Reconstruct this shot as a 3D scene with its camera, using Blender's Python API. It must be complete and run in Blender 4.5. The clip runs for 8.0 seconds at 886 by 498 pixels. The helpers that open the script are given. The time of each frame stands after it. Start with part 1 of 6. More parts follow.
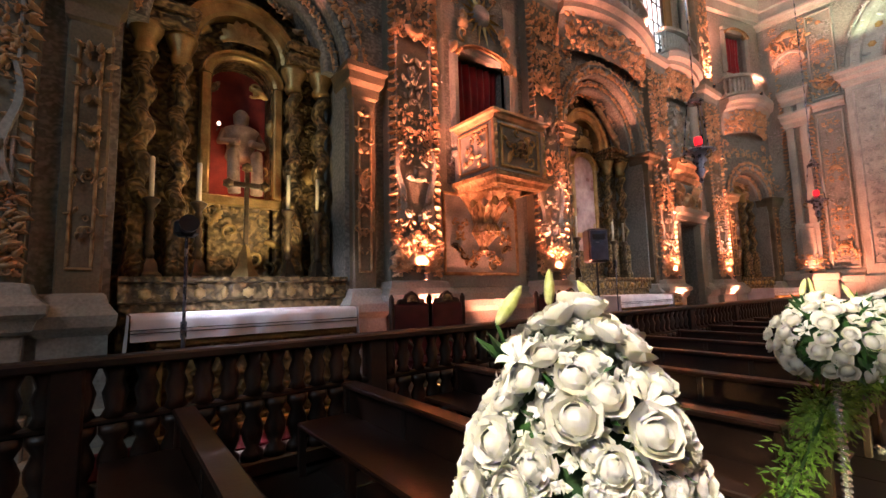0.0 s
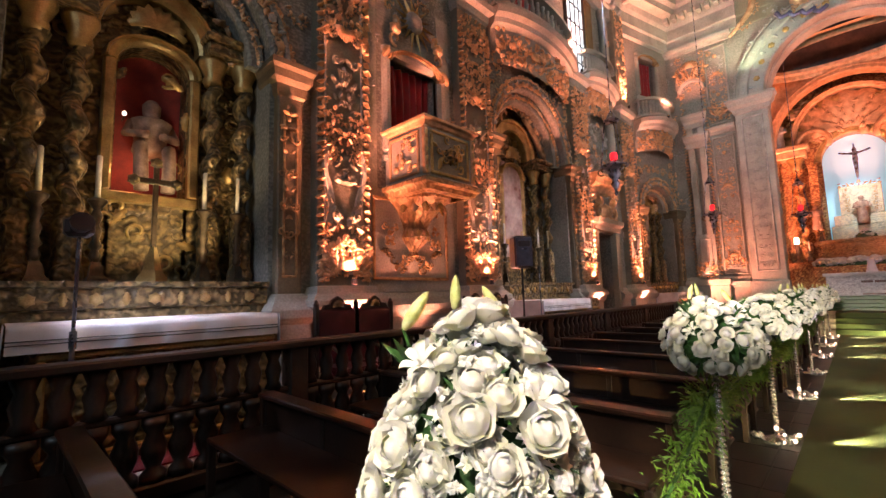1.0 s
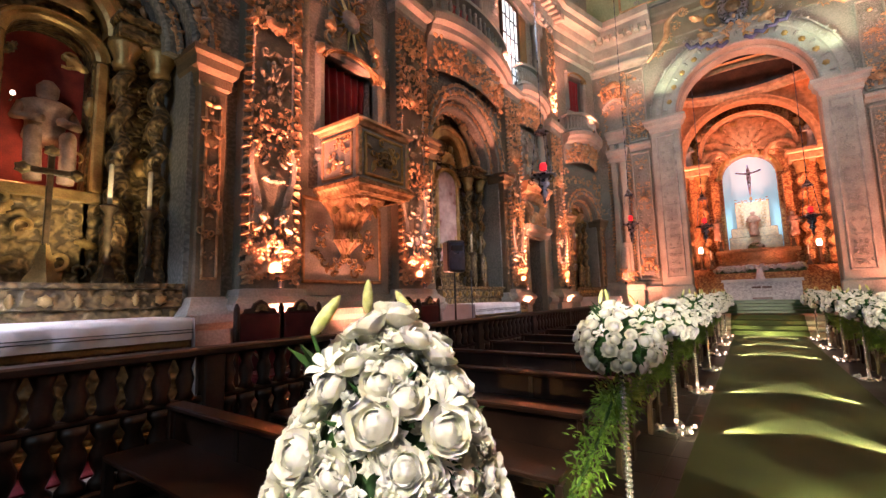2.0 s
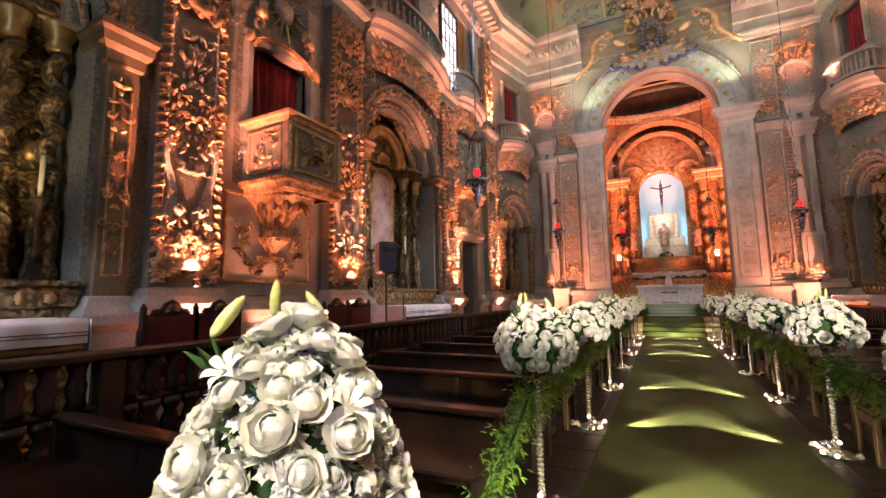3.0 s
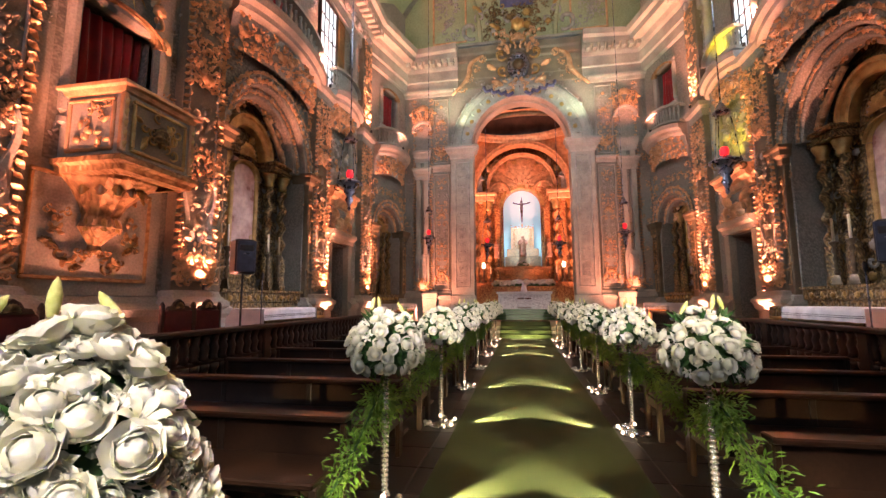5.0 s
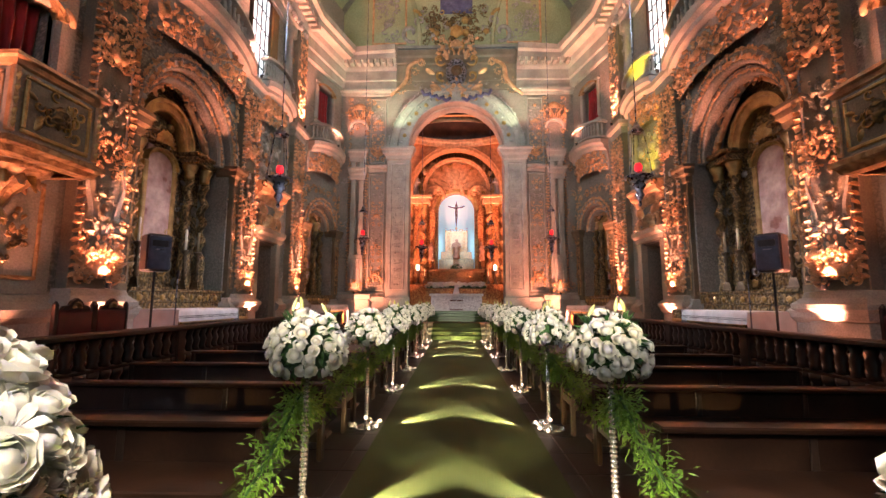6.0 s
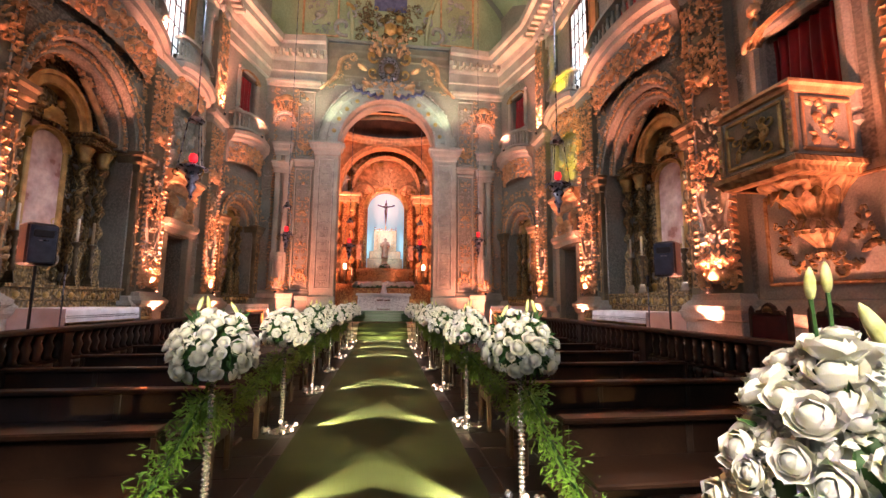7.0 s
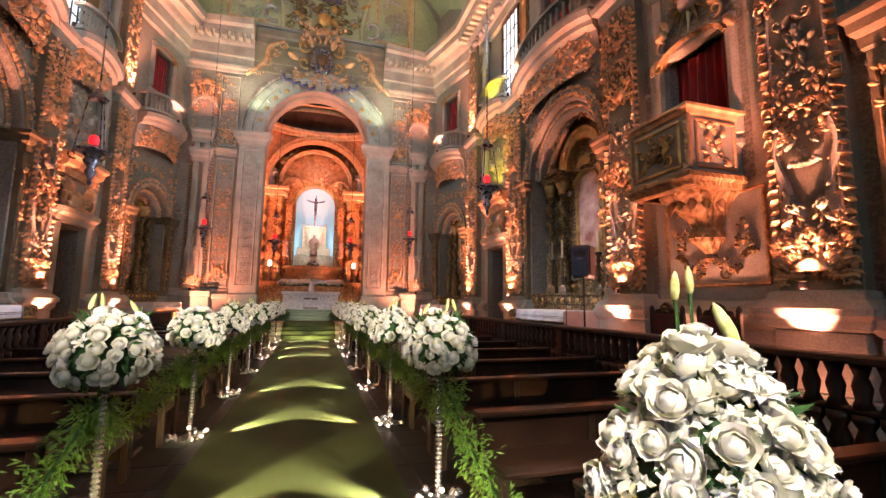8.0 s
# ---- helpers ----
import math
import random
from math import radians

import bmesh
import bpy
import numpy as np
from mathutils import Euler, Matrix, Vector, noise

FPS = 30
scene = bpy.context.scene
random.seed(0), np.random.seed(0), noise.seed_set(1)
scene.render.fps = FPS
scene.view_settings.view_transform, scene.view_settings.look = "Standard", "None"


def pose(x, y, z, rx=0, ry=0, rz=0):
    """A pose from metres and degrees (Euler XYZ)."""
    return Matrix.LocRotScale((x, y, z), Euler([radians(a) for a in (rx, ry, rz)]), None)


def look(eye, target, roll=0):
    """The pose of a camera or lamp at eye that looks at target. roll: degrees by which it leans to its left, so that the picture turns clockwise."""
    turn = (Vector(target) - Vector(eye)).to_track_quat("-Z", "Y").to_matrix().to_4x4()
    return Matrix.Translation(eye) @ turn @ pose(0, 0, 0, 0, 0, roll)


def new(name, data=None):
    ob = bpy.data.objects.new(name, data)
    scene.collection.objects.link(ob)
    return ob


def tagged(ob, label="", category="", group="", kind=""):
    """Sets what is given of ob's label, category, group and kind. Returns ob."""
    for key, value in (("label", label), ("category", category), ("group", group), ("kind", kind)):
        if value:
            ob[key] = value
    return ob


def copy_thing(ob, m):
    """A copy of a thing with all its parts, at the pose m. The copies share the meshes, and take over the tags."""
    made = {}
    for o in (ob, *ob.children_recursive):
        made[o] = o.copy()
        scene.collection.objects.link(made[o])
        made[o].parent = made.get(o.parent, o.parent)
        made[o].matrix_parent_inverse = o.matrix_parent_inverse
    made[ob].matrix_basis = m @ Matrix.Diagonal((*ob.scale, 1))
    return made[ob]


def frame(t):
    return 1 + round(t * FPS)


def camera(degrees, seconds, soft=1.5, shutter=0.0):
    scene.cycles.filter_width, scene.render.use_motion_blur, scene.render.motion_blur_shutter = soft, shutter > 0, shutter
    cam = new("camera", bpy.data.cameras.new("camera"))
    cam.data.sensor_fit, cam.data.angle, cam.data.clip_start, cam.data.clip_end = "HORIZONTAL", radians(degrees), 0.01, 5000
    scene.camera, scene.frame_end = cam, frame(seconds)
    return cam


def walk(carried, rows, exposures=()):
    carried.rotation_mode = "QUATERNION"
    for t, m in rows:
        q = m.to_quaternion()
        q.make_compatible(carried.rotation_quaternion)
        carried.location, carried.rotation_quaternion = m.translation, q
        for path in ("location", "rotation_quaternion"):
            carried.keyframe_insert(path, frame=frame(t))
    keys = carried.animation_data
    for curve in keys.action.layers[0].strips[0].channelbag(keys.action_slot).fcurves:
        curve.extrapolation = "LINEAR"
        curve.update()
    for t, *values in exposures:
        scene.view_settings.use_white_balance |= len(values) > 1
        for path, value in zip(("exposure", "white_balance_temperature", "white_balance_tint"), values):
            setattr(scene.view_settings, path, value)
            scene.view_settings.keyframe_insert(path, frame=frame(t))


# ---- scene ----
cam = camera(91.8, 8.0)
PATH = [
    (0, (0.558, 0.422, 1.42), (1.767, 2.002, 1.622), -1.5),
    (0.5, (0.585, 0.392, 1.422), (1.913, 1.873, 1.631), -1.7),
    (1, (0.61, 0.361, 1.42), (2.044, 1.738, 1.636), -1.7),
    (1.5, (0.632, 0.33, 1.421), (2.162, 1.599, 1.642), -1.7),
    (3, (0.673, 0.23, 1.418), (2.445, 1.13, 1.644), -1.0),
    (3.5, (0.686, 0.198, 1.416), (2.52, 0.964, 1.643), -0.8),
    (4, (0.69, 0.162, 1.418), (2.574, 0.794, 1.646), -0.7),
    (4.5, (0.696, 0.126, 1.418), (2.62, 0.622, 1.65), -0.5),
    (6, (0.645, 0.015, 1.419), (2.63, 0.076, 1.663), 0.2),
    (6.5, (0.63, -0.017, 1.419), (2.613, -0.118, 1.664), 0.4),
    (7, (0.614, -0.053, 1.422), (2.582, -0.316, 1.667), 0.5),
    (7.5, (0.589, -0.084, 1.422), (2.528, -0.504, 1.668), 0.6),
    (8, (0.564, -0.119, 1.423), (2.466, -0.685, 1.666), 0.7),
]
walk(cam, [(t, look(eye, target, roll)) for t, eye, target, roll in PATH])

# ---------------------------------------------------------------- numbers of the plan
W, FACE, END, CH = 5.6, 5.4, 18.0, 23.0      # side wall, pilaster face, end wall, chancel back
CORN = 11.3                                  # underside of the main cornice
ORANGE, WHITE, COOL = (1.0, 0.30, 0.175), (1.0, 0.86, 0.68), (0.72, 0.86, 1.0)

world = bpy.data.worlds.new("world")
scene.world = world
world.use_nodes = True
world.node_tree.nodes["Background"].inputs[0].default_value = (0.04, 0.06, 0.12, 1)
world.node_tree.nodes["Background"].inputs[1].default_value = 0.3
scene.view_settings.exposure = 0.0


def lamp(kind, eye, target, watts, colour, size=0.05, cone=60, blend=0.6, wide=1.0):
    data = bpy.data.lights.new("lamp", kind)
    data.energy, data.color = watts, colour
    if kind == "AREA":
        data.shape, data.size, data.size_y = "RECTANGLE", size, wide
    else:
        data.shadow_soft_size = size
    if kind == "SPOT":
        data.spot_size, data.spot_blend = radians(cone), blend
    ob = new("lamp", data)
    ob.matrix_world = look(eye, target)
    return ob


# large lights, added behind the camera: cool fill at a made-up choir window, aisle floods
lamp("AREA", (-5.6, 0, 7.4), (4, 0, 3.0), 160, COOL, 3.0, wide=2.6)
for s in (1, -1):
    lamp("SPOT", (-4.6, s * 0.6, 2.9), (9.0, s * 1.1, 1.12), 8500, WHITE, 0.10, 12, 0.8)
    lamp("SPOT", (-1.6, s * 0.2, 4.4), (1.6, s * 1.22, 1.15), 7200 if s > 0 else 9600, WHITE, 0.8, 13, 0.8)
    # two fill spots added above the side ledges: end wall, then the opposite altars
    lamp("SPOT", (9.0, s * 4.3, 7.6), (15.0, s * -1.8, 9.6), 1000, (0.82, 0.95, 1.0), 0.15, 110, 0.8)
    lamp("SPOT", (8.6, s * 4.75, 7.75), (8.95, s * -5.4, 2.4), 4200, (0.86, 0.86, 1.0), 0.08, 24, 0.9)
    lamp("SPOT", (16.9, s * 2.35, 8.2), (17.0, s * 2.6, 13.6), 260, (0.90, 1.0, 0.62), 0.1, 130, 0.8)


# ---------------------------------------------------------------- materials
def material(name, dark, light, rough=0.6, metal=0.0, scale=3.0, fine=40.0, bump=0.3, deep=0.01, carve=0.0, gilt=None, coat=0.0, sheen=0.0, soft=0.0, islands=0.0):
    """Two colours mixed by large stains and fine grain; carve adds foliage-like relief of that scale, gilt its raised colour."""
    m = bpy.data.materials.new(name)
    m.use_nodes = True
    n, k = m.node_tree.nodes, m.node_tree.links
    p = n["Principled BSDF"]
    pos = n.new("ShaderNodeNewGeometry").outputs["Position"]

    def tex(kind, s, detail=5):
        t = n.new(kind)
        t.inputs["Scale"].default_value = s
        if "Detail" in t.inputs:
            t.inputs["Detail"].default_value = detail
        k.new(pos, t.inputs["Vector"])
        return t

    def mix(f, a, b):
        x = n.new("ShaderNodeMix")
        x.data_type = "RGBA"
        for socket, v in ((x.inputs[0], f), (x.inputs[6], a), (x.inputs[7], b)):
            if isinstance(v, tuple):
                socket.default_value = (*v, 1)
            elif isinstance(v, float):
                socket.default_value = v
            else:
                k.new(v, socket)
        return x.outputs[2]

    def spread(v, lo, hi):
        r = n.new("ShaderNodeMapRange")
        r.inputs[1].default_value, r.inputs[2].default_value = lo, hi
        k.new(v, r.inputs[0])
        return r.outputs[0]

    big, small = tex("ShaderNodeTexNoise", scale, 6), tex("ShaderNodeTexNoise", fine, 4)
    colour = mix(spread(big.outputs[0], 0.3, 0.7), dark, light)
    grain = n.new("ShaderNodeMix")
    grain.data_type, grain.blend_type = "RGBA", "OVERLAY"
    grain.inputs[0].default_value = 0.45
    k.new(colour, grain.inputs[6])
    k.new(small.outputs[0], grain.inputs[7])
    colour, height = grain.outputs[2], small.outputs[0]
    if carve:
        warp = n.new("ShaderNodeVectorMath")
        warp.operation = "MULTIPLY_ADD"
        wn = tex("ShaderNodeTexNoise", carve * 0.6, 2)
        k.new(wn.outputs["Color"], warp.inputs[0])
        warp.inputs[1].default_value = (0.5 / carve * 2, 0.5 / carve * 2, 0.5 / carve * 2)
        k.new(pos, warp.inputs[2])
        v = n.new("ShaderNodeTexVoronoi")
        v.feature = "SMOOTH_F1"
        v.inputs["Scale"].default_value = carve
        k.new(warp.outputs[0], v.inputs["Vector"])
        w2 = n.new("ShaderNodeTexWave")
        w2.wave_type = "RINGS"
        w2.inputs["Scale"].default_value, w2.inputs["Distortion"].default_value = carve * 0.35, 9
        k.new(warp.outputs[0], w2.inputs["Vector"])
        inv = spread(v.outputs[0], 0.75, 0.1)
        add = n.new("ShaderNodeMath")
        add.operation = "MULTIPLY_ADD"
        k.new(w2.outputs[1], add.inputs[0])
        add.inputs[1].default_value = 0.45
        k.new(inv, add.inputs[2])
        if gilt:
            colour = mix(spread(add.outputs[0], 0.55, 1.05), colour, gilt)
        ad2 = n.new("ShaderNodeMath")
        ad2.operation = "MULTIPLY_ADD"
        k.new(height, ad2.inputs[0])
        ad2.inputs[1].default_value = 0.12
        k.new(add.outputs[0], ad2.inputs[2])
        height = ad2.outputs[0]
    if islands:
        info = n.new("ShaderNodeObjectInfo")
        colour = mix(spread(info.outputs["Random"], 0.0, 1.0 / islands), tuple(c * 0.6 for c in dark), colour)
    k.new(colour, p.inputs["Base Color"])
    b = n.new("ShaderNodeBump")
    b.inputs["Strength"].default_value, b.inputs["Distance"].default_value = bump, deep
    k.new(height, b.inputs["Height"])
    k.new(b.outputs[0], p.inputs["Normal"])
    r = n.new("ShaderNodeMapRange")
    r.inputs[3].default_value, r.inputs[4].default_value = max(rough - 0.12, 0.03), min(rough + 0.12, 1)
    k.new(big.outputs[0], r.inputs[0])
    k.new(r.outputs[0], p.inputs["Roughness"])
    p.inputs["Metallic"].default_value = metal
    p.inputs["Coat Weight"].default_value, p.inputs["Sheen Weight"].default_value = coat, sheen
    if soft:
        p.inputs["Subsurface Weight"].default_value = soft
        p.inputs["Subsurface Radius"].default_value = (0.03, 0.03, 0.02)
        p.inputs["Subsurface Scale"].default_value = 0.5
    return m


def glow(name, colour, strength):
    m = bpy.data.materials.new(name)
    m.use_nodes = True
    p = m.node_tree.nodes["Principled BSDF"]
    p.inputs["Base Color"].default_value = (*colour, 1)
    p.inputs["Emission Color"].default_value = (*colour, 1)
    p.inputs["Emission Strength"].default_value = strength
    return m


STONE = material("limewashed_stone", (0.26, 0.24, 0.19), (0.46, 0.43, 0.35), 0.75, scale=1.2, fine=30, bump=0.4, deep=0.01)
PALE = material("pale_painted_plaster", (0.25, 0.25, 0.225), (0.45, 0.445, 0.40), 0.62, scale=1.5, fine=35, bump=0.45, deep=0.012)
CARVED = material("carved_stone_wall", (0.14, 0.142, 0.128), (0.28, 0.28, 0.255), 0.65, scale=1.0, fine=40, bump=0.5, deep=0.008, carve=24.0, gilt=(0.32, 0.315, 0.28))
GILDED = material("dark_gilded_carving", (0.06, 0.045, 0.025), (0.16, 0.115, 0.05), 0.42, 0.35, scale=2.0, fine=60, bump=1.0, deep=0.022, carve=17.0, gilt=(0.33, 0.23, 0.10))
SHAFT = material("olive_grey_stone", (0.15, 0.14, 0.105), (0.27, 0.25, 0.19), 0.6, scale=2.0, fine=40, bump=0.5, deep=0.012)
JAMB = material("brown_gilt_stone", (0.10, 0.078, 0.045), (0.22, 0.175, 0.11), 0.55, 0.1, scale=2.0, fine=40, bump=0.5, deep=0.01)
OCHRE = material("ochre_gilt_carving", (0.20, 0.12, 0.055), (0.40, 0.25, 0.12), 0.45, 0.2, scale=4, fine=50, bump=0.7, deep=0.02, carve=12.0, gilt=(0.48, 0.32, 0.16))
GOLD = material("worn_gold_leaf", (0.30, 0.19, 0.07), (0.62, 0.44, 0.18), 0.36, 0.6, scale=5, fine=70, bump=0.5, deep=0.006)
ORN = material("gilded_ornament", (0.44, 0.26, 0.14), (0.80, 0.52, 0.30), 0.34, 0.3, scale=6, fine=60, bump=0.5, deep=0.006)
GREYORN = material("grey_stone_ornament", (0.24, 0.24, 0.23), (0.48, 0.475, 0.45), 0.6, scale=6, fine=60, bump=0.5, deep=0.006)
WOOD = material("dark_varnished_wood", (0.012, 0.007, 0.005), (0.040, 0.021, 0.014), 0.48, scale=4, fine=50, bump=0.25, deep=0.004, coat=0.08)
PEW = material("brown_pew_wood", (0.014, 0.007, 0.005), (0.042, 0.019, 0.011), 0.34, scale=3, fine=45, bump=0.25, deep=0.004, coat=0.2)
LEATHER = material("burgundy_leather", (0.045, 0.006, 0.010), (0.10, 0.014, 0.020), 0.35, scale=6, fine=120, bump=0.3, deep=0.003)
VELVET = material("crimson_velvet", (0.16, 0.004, 0.010), (0.36, 0.012, 0.022), 0.8, scale=3, fine=150, bump=0.3, deep=0.003, sheen=0.5)
REDCLOTH = material("red_damask_lining", (0.16, 0.02, 0.02), (0.34, 0.05, 0.04), 0.8, scale=5, fine=80, bump=0.3, deep=0.003)
LINEN = material("white_linen", (0.62, 0.60, 0.62), (0.80, 0.78, 0.80), 0.85, scale=5, fine=200, bump=0.3, deep=0.002)
PETAL = material("white_petals", (0.80, 0.78, 0.68), (0.90, 0.89, 0.84), 0.55, scale=14, fine=60, bump=0.15, deep=0.001, soft=0.5)
BUD = material("green_white_lily_bud", (0.42, 0.48, 0.12), (0.74, 0.74, 0.42), 0.5, scale=20, fine=60, bump=0.2, deep=0.002, soft=0.2)
LEAF = material("dark_green_leaf", (0.012, 0.045, 0.012), (0.045, 0.13, 0.03), 0.4, scale=10, fine=60, bump=0.2, deep=0.002)
FERN = material("bright_fern", (0.07, 0.17, 0.02), (0.20, 0.37, 0.05), 0.5, scale=8, fine=60, bump=0.2, deep=0.002)
CARPET = material("green_carpet", (0.027, 0.043, 0.010), (0.054, 0.076, 0.018), 0.95, scale=1.2, fine=220, bump=0.6, deep=0.006)
REDRUG = material("red_carpet", (0.12, 0.008, 0.012), (0.24, 0.016, 0.02), 0.95, scale=2, fine=200, bump=0.5, deep=0.005)
FLOOR = material("worn_stone_tile", (0.02, 0.017, 0.015), (0.05, 0.042, 0.037), 0.45, scale=2, fine=40, bump=0.25, deep=0.004, islands=1.0)
CRYSTAL = material("mirrored_crystal", (0.80, 0.80, 0.82), (0.95, 0.95, 0.97), 0.06, 0.8, scale=20, fine=90, bump=0.3, deep=0.01)
BLACK = material("black_plastic", (0.008, 0.008, 0.010), (0.022, 0.022, 0.028), 0.45, scale=10, fine=150, bump=0.2, deep=0.001)
BLUEGREY = material("blue_grey_grille", (0.02, 0.03, 0.06), (0.05, 0.07, 0.12), 0.45, scale=10, fine=300, bump=0.6, deep=0.003)
SILVER = material("tarnished_silver", (0.10, 0.11, 0.16), (0.30, 0.32, 0.40), 0.28, 0.8, scale=9, fine=60, bump=0.5, deep=0.006)
BRONZE = material("dark_bronze", (0.05, 0.038, 0.025), (0.15, 0.11, 0.065), 0.35, 0.6, scale=8, fine=60, bump=0.4, deep=0.004)
WAX = material("ivory_wax", (0.66, 0.58, 0.42), (0.80, 0.74, 0.58), 0.45, scale=10, fine=80, bump=0.15, deep=0.002, soft=0.3)
STATUE = material("painted_statue", (0.22, 0.13, 0.09), (0.52, 0.36, 0.27), 0.5, scale=6, fine=50, bump=0.3, deep=0.005)
REDWOOD = material("red_gilded_wood", (0.15, 0.05, 0.02), (0.36, 0.15, 0.055), 0.42, 0.2, scale=3, fine=50, bump=0.9, deep=0.02, carve=14.0, gilt=(0.62, 0.38, 0.15))
VAULT = material("green_painted_vault", (0.30, 0.35, 0.21), (0.50, 0.56, 0.36), 0.7, scale=0.8, fine=20, bump=0.3, deep=0.01)
MURAL = material("dark_painted_vault", (0.03, 0.03, 0.04), (0.11, 0.085, 0.075), 0.4, scale=1.6, fine=14, bump=0.2, deep=0.005)
PICTURE = material("old_oil_painting", (0.26, 0.12, 0.10), (0.62, 0.48, 0.42), 0.3, scale=2.2, fine=9, bump=0.2, deep=0.002)
SHUTTER = material("ochre_shutter", (0.14, 0.09, 0.04), (0.26, 0.17, 0.07), 0.6, scale=3, fine=40, bump=0.4, deep=0.005)
BLUE = material("blue_painted_scroll", (0.05, 0.06, 0.16), (0.14, 0.15, 0.30), 0.5, scale=6, fine=60, bump=0.4, deep=0.005)
DAY = glow("bright_daylight", (0.86, 0.93, 1.0), 1.4)
# niche cloth: emission in the material replaces light from behind
NICHELIGHT = glow("self_glowing_niche_cloth", (0.46, 0.78, 1.0), 0.42)
REDGLASS = glow("red_glass_flame", (1.0, 0.015, 0.025), 1.8)
# lamp bulbs, and glowing beads that put glints among the aisle crystals
BULB_GLINT = glow("warm_bulb_and_glint", (1.0, 0.72, 0.58), 3.5)
LENS = glow("uplight_lens", (1.0, 0.42, 0.16), 1.5)


# ---------------------------------------------------------------- mesh helpers
class Shape:
    def __init__(self):
        self.v, self.f = [], []

    def add(self, verts, faces, m=None):
        o = len(self.v)
        self.v += [tuple(m @ Vector(p)) if m else tuple(p) for p in verts]
        self.f += [tuple(i + o for i in q) for q in faces]
        return self

    def box(self, x0, y0, z0, x1, y1, z1, c=0.0, m=None):
        """A box; c: width of its chamfered edges."""
        if c <= 0:
            p = [(x, y, z) for x in (x0, x1) for y in (y0, y1) for z in (z0, z1)]
            return self.add(p, [(0, 1, 3, 2), (4, 6, 7, 5), (0, 4, 5, 1), (2, 3, 7, 6), (0, 2, 6, 4), (1, 5, 7, 3)], m)
        rings = []
        for z, d in ((z0, c), (z0 + c, 0), (z1 - c, 0), (z1, c)):
            a, b, e, g = x0 + d, x1 - d, y0 + d, y1 - d
            rings += [(a + c, e, z), (b - c, e, z), (b, e + c, z), (b, g - c, z), (b - c, g, z), (a + c, g, z), (a, g - c, z), (a, e + c, z)]
        f = [(k * 8 + i, k * 8 + (i + 1) % 8, k * 8 + 8 + (i + 1) % 8, k * 8 + 8 + i) for k in range(3) for i in range(8)]
        return self.add(rings, f + [tuple(range(7, -1, -1)), tuple(range(24, 32))], m)

    def lathe(self, profile, n=12, m=None, twist=0.0):
        """profile: (radius, height) pairs, turned about z."""
        v = [(r * math.cos(2 * math.pi * i / n), r * math.sin(2 * math.pi * i / n), z) for r, z in profile for i in range(n)]
        f = [(k * n + i, k * n + (i + 1) % n, k * n + n + (i + 1) % n, k * n + n + i) for k in range(len(profile) - 1) for i in range(n)]
        f += [tuple(range(n - 1, -1, -1)), tuple(range((len(profile) - 1) * n, len(profile) * n))]
        return self.add(v, f, m)

    def tube(self, pts, radius, n=6, m=None):
        pts = [Vector(p) for p in pts]
        v = []
        for i, p in enumerate(pts):
            d = (pts[min(i + 1, len(pts) - 1)] - pts[max(i - 1, 0)]).normalized()
            a = d.orthogonal().normalized() if abs(d.y) > 0.9 else d.cross(Vector((0, 1, 0))).normalized()
            b = d.cross(a)
            r = radius(i / (len(pts) - 1)) if callable(radius) else radius
            v += [tuple(p + a * r * math.cos(2 * math.pi * j / n) + b * r * math.sin(2 * math.pi * j / n)) for j in range(n)]
        f = [(k * n + i, k * n + (i + 1) % n, k * n + n + (i + 1) % n, k * n + n + i) for k in range(len(pts) - 1) for i in range(n)]
        f += [tuple(range(n - 1, -1, -1)), tuple(range((len(pts) - 1) * n, len(pts) * n))]
        return self.add(v, f, m)

    def sweep(self, profile, path, closed=False, m=None):
        """profile: (out, up) pairs; path: (point, out-vector) pairs; the profile's ends stay open against the wall."""
        n = len(profile)
        v = [tuple(Vector(p) + Vector(o) * a + Vector((0, 0, b))) for p, o in path for a, b in profile]
        last = len(path) if closed else len(path) - 1
        f = [(k * n + i, k * n + i + 1, (k + 1) % len(path) * n + i + 1, (k + 1) % len(path) * n + i) for k in range(last) for i in range(n - 1)]
        if not closed:
            f += [tuple(range(n)), tuple(range((len(path) - 1) * n, len(path) * n))[::-1]]
        return self.add(v, f, m)

    def arch(self, x0, x1, z0, z1, cx, r, spring, y0, y1, n=20, rise=1.0):
        """A wall panel from x0 to x1 with an arched opening cut through it from y0 to y1."""
        self.box(x0, y0, z0, cx - r, y1, z1)
        self.box(cx + r, y0, z0, x1, y1, z1)
        a = [math.pi * i / n for i in range(n + 1)]
        low = [(cx - r * math.cos(t), spring + rise * r * math.sin(t)) for t in a]
        v, f = [], []
        for x, z in low:
            v += [(x, y0, z), (x, y0, z1), (x, y1, z), (x, y1, z1)]
        for i in range(n):
            b = 4 * i
            f += [(b, b + 4, b + 5, b + 1), (b + 2, b + 3, b + 7, b + 6), (b, b + 2, b + 6, b + 4), (b + 1, b + 5, b + 7, b + 3)]
        return self.add(v, f)

    def archband(self, cx, spring, r0, r1, y0, y1, n=24, rise=1.0, a0=0.0, a1=180.0):
        """A moulded ring segment (an archivolt) that stands from y1 out to y0."""
        v, f = [], []
        for i in range(n + 1):
            t = radians(a0 + (a1 - a0) * i / n)
            c, s = -math.cos(t), math.sin(t) * rise
            for r, y in ((r0, y1), (r0, y0 + 0.03), (r0 + 0.04, y0), (r0 + (r1 - r0) * 0.6, y0), (r0 + (r1 - r0) * 0.66, y0 - 0.05), (r1 - 0.03, y0 - 0.05), (r1, y1)):
                v.append((cx + r * c, y, spring + r * s))
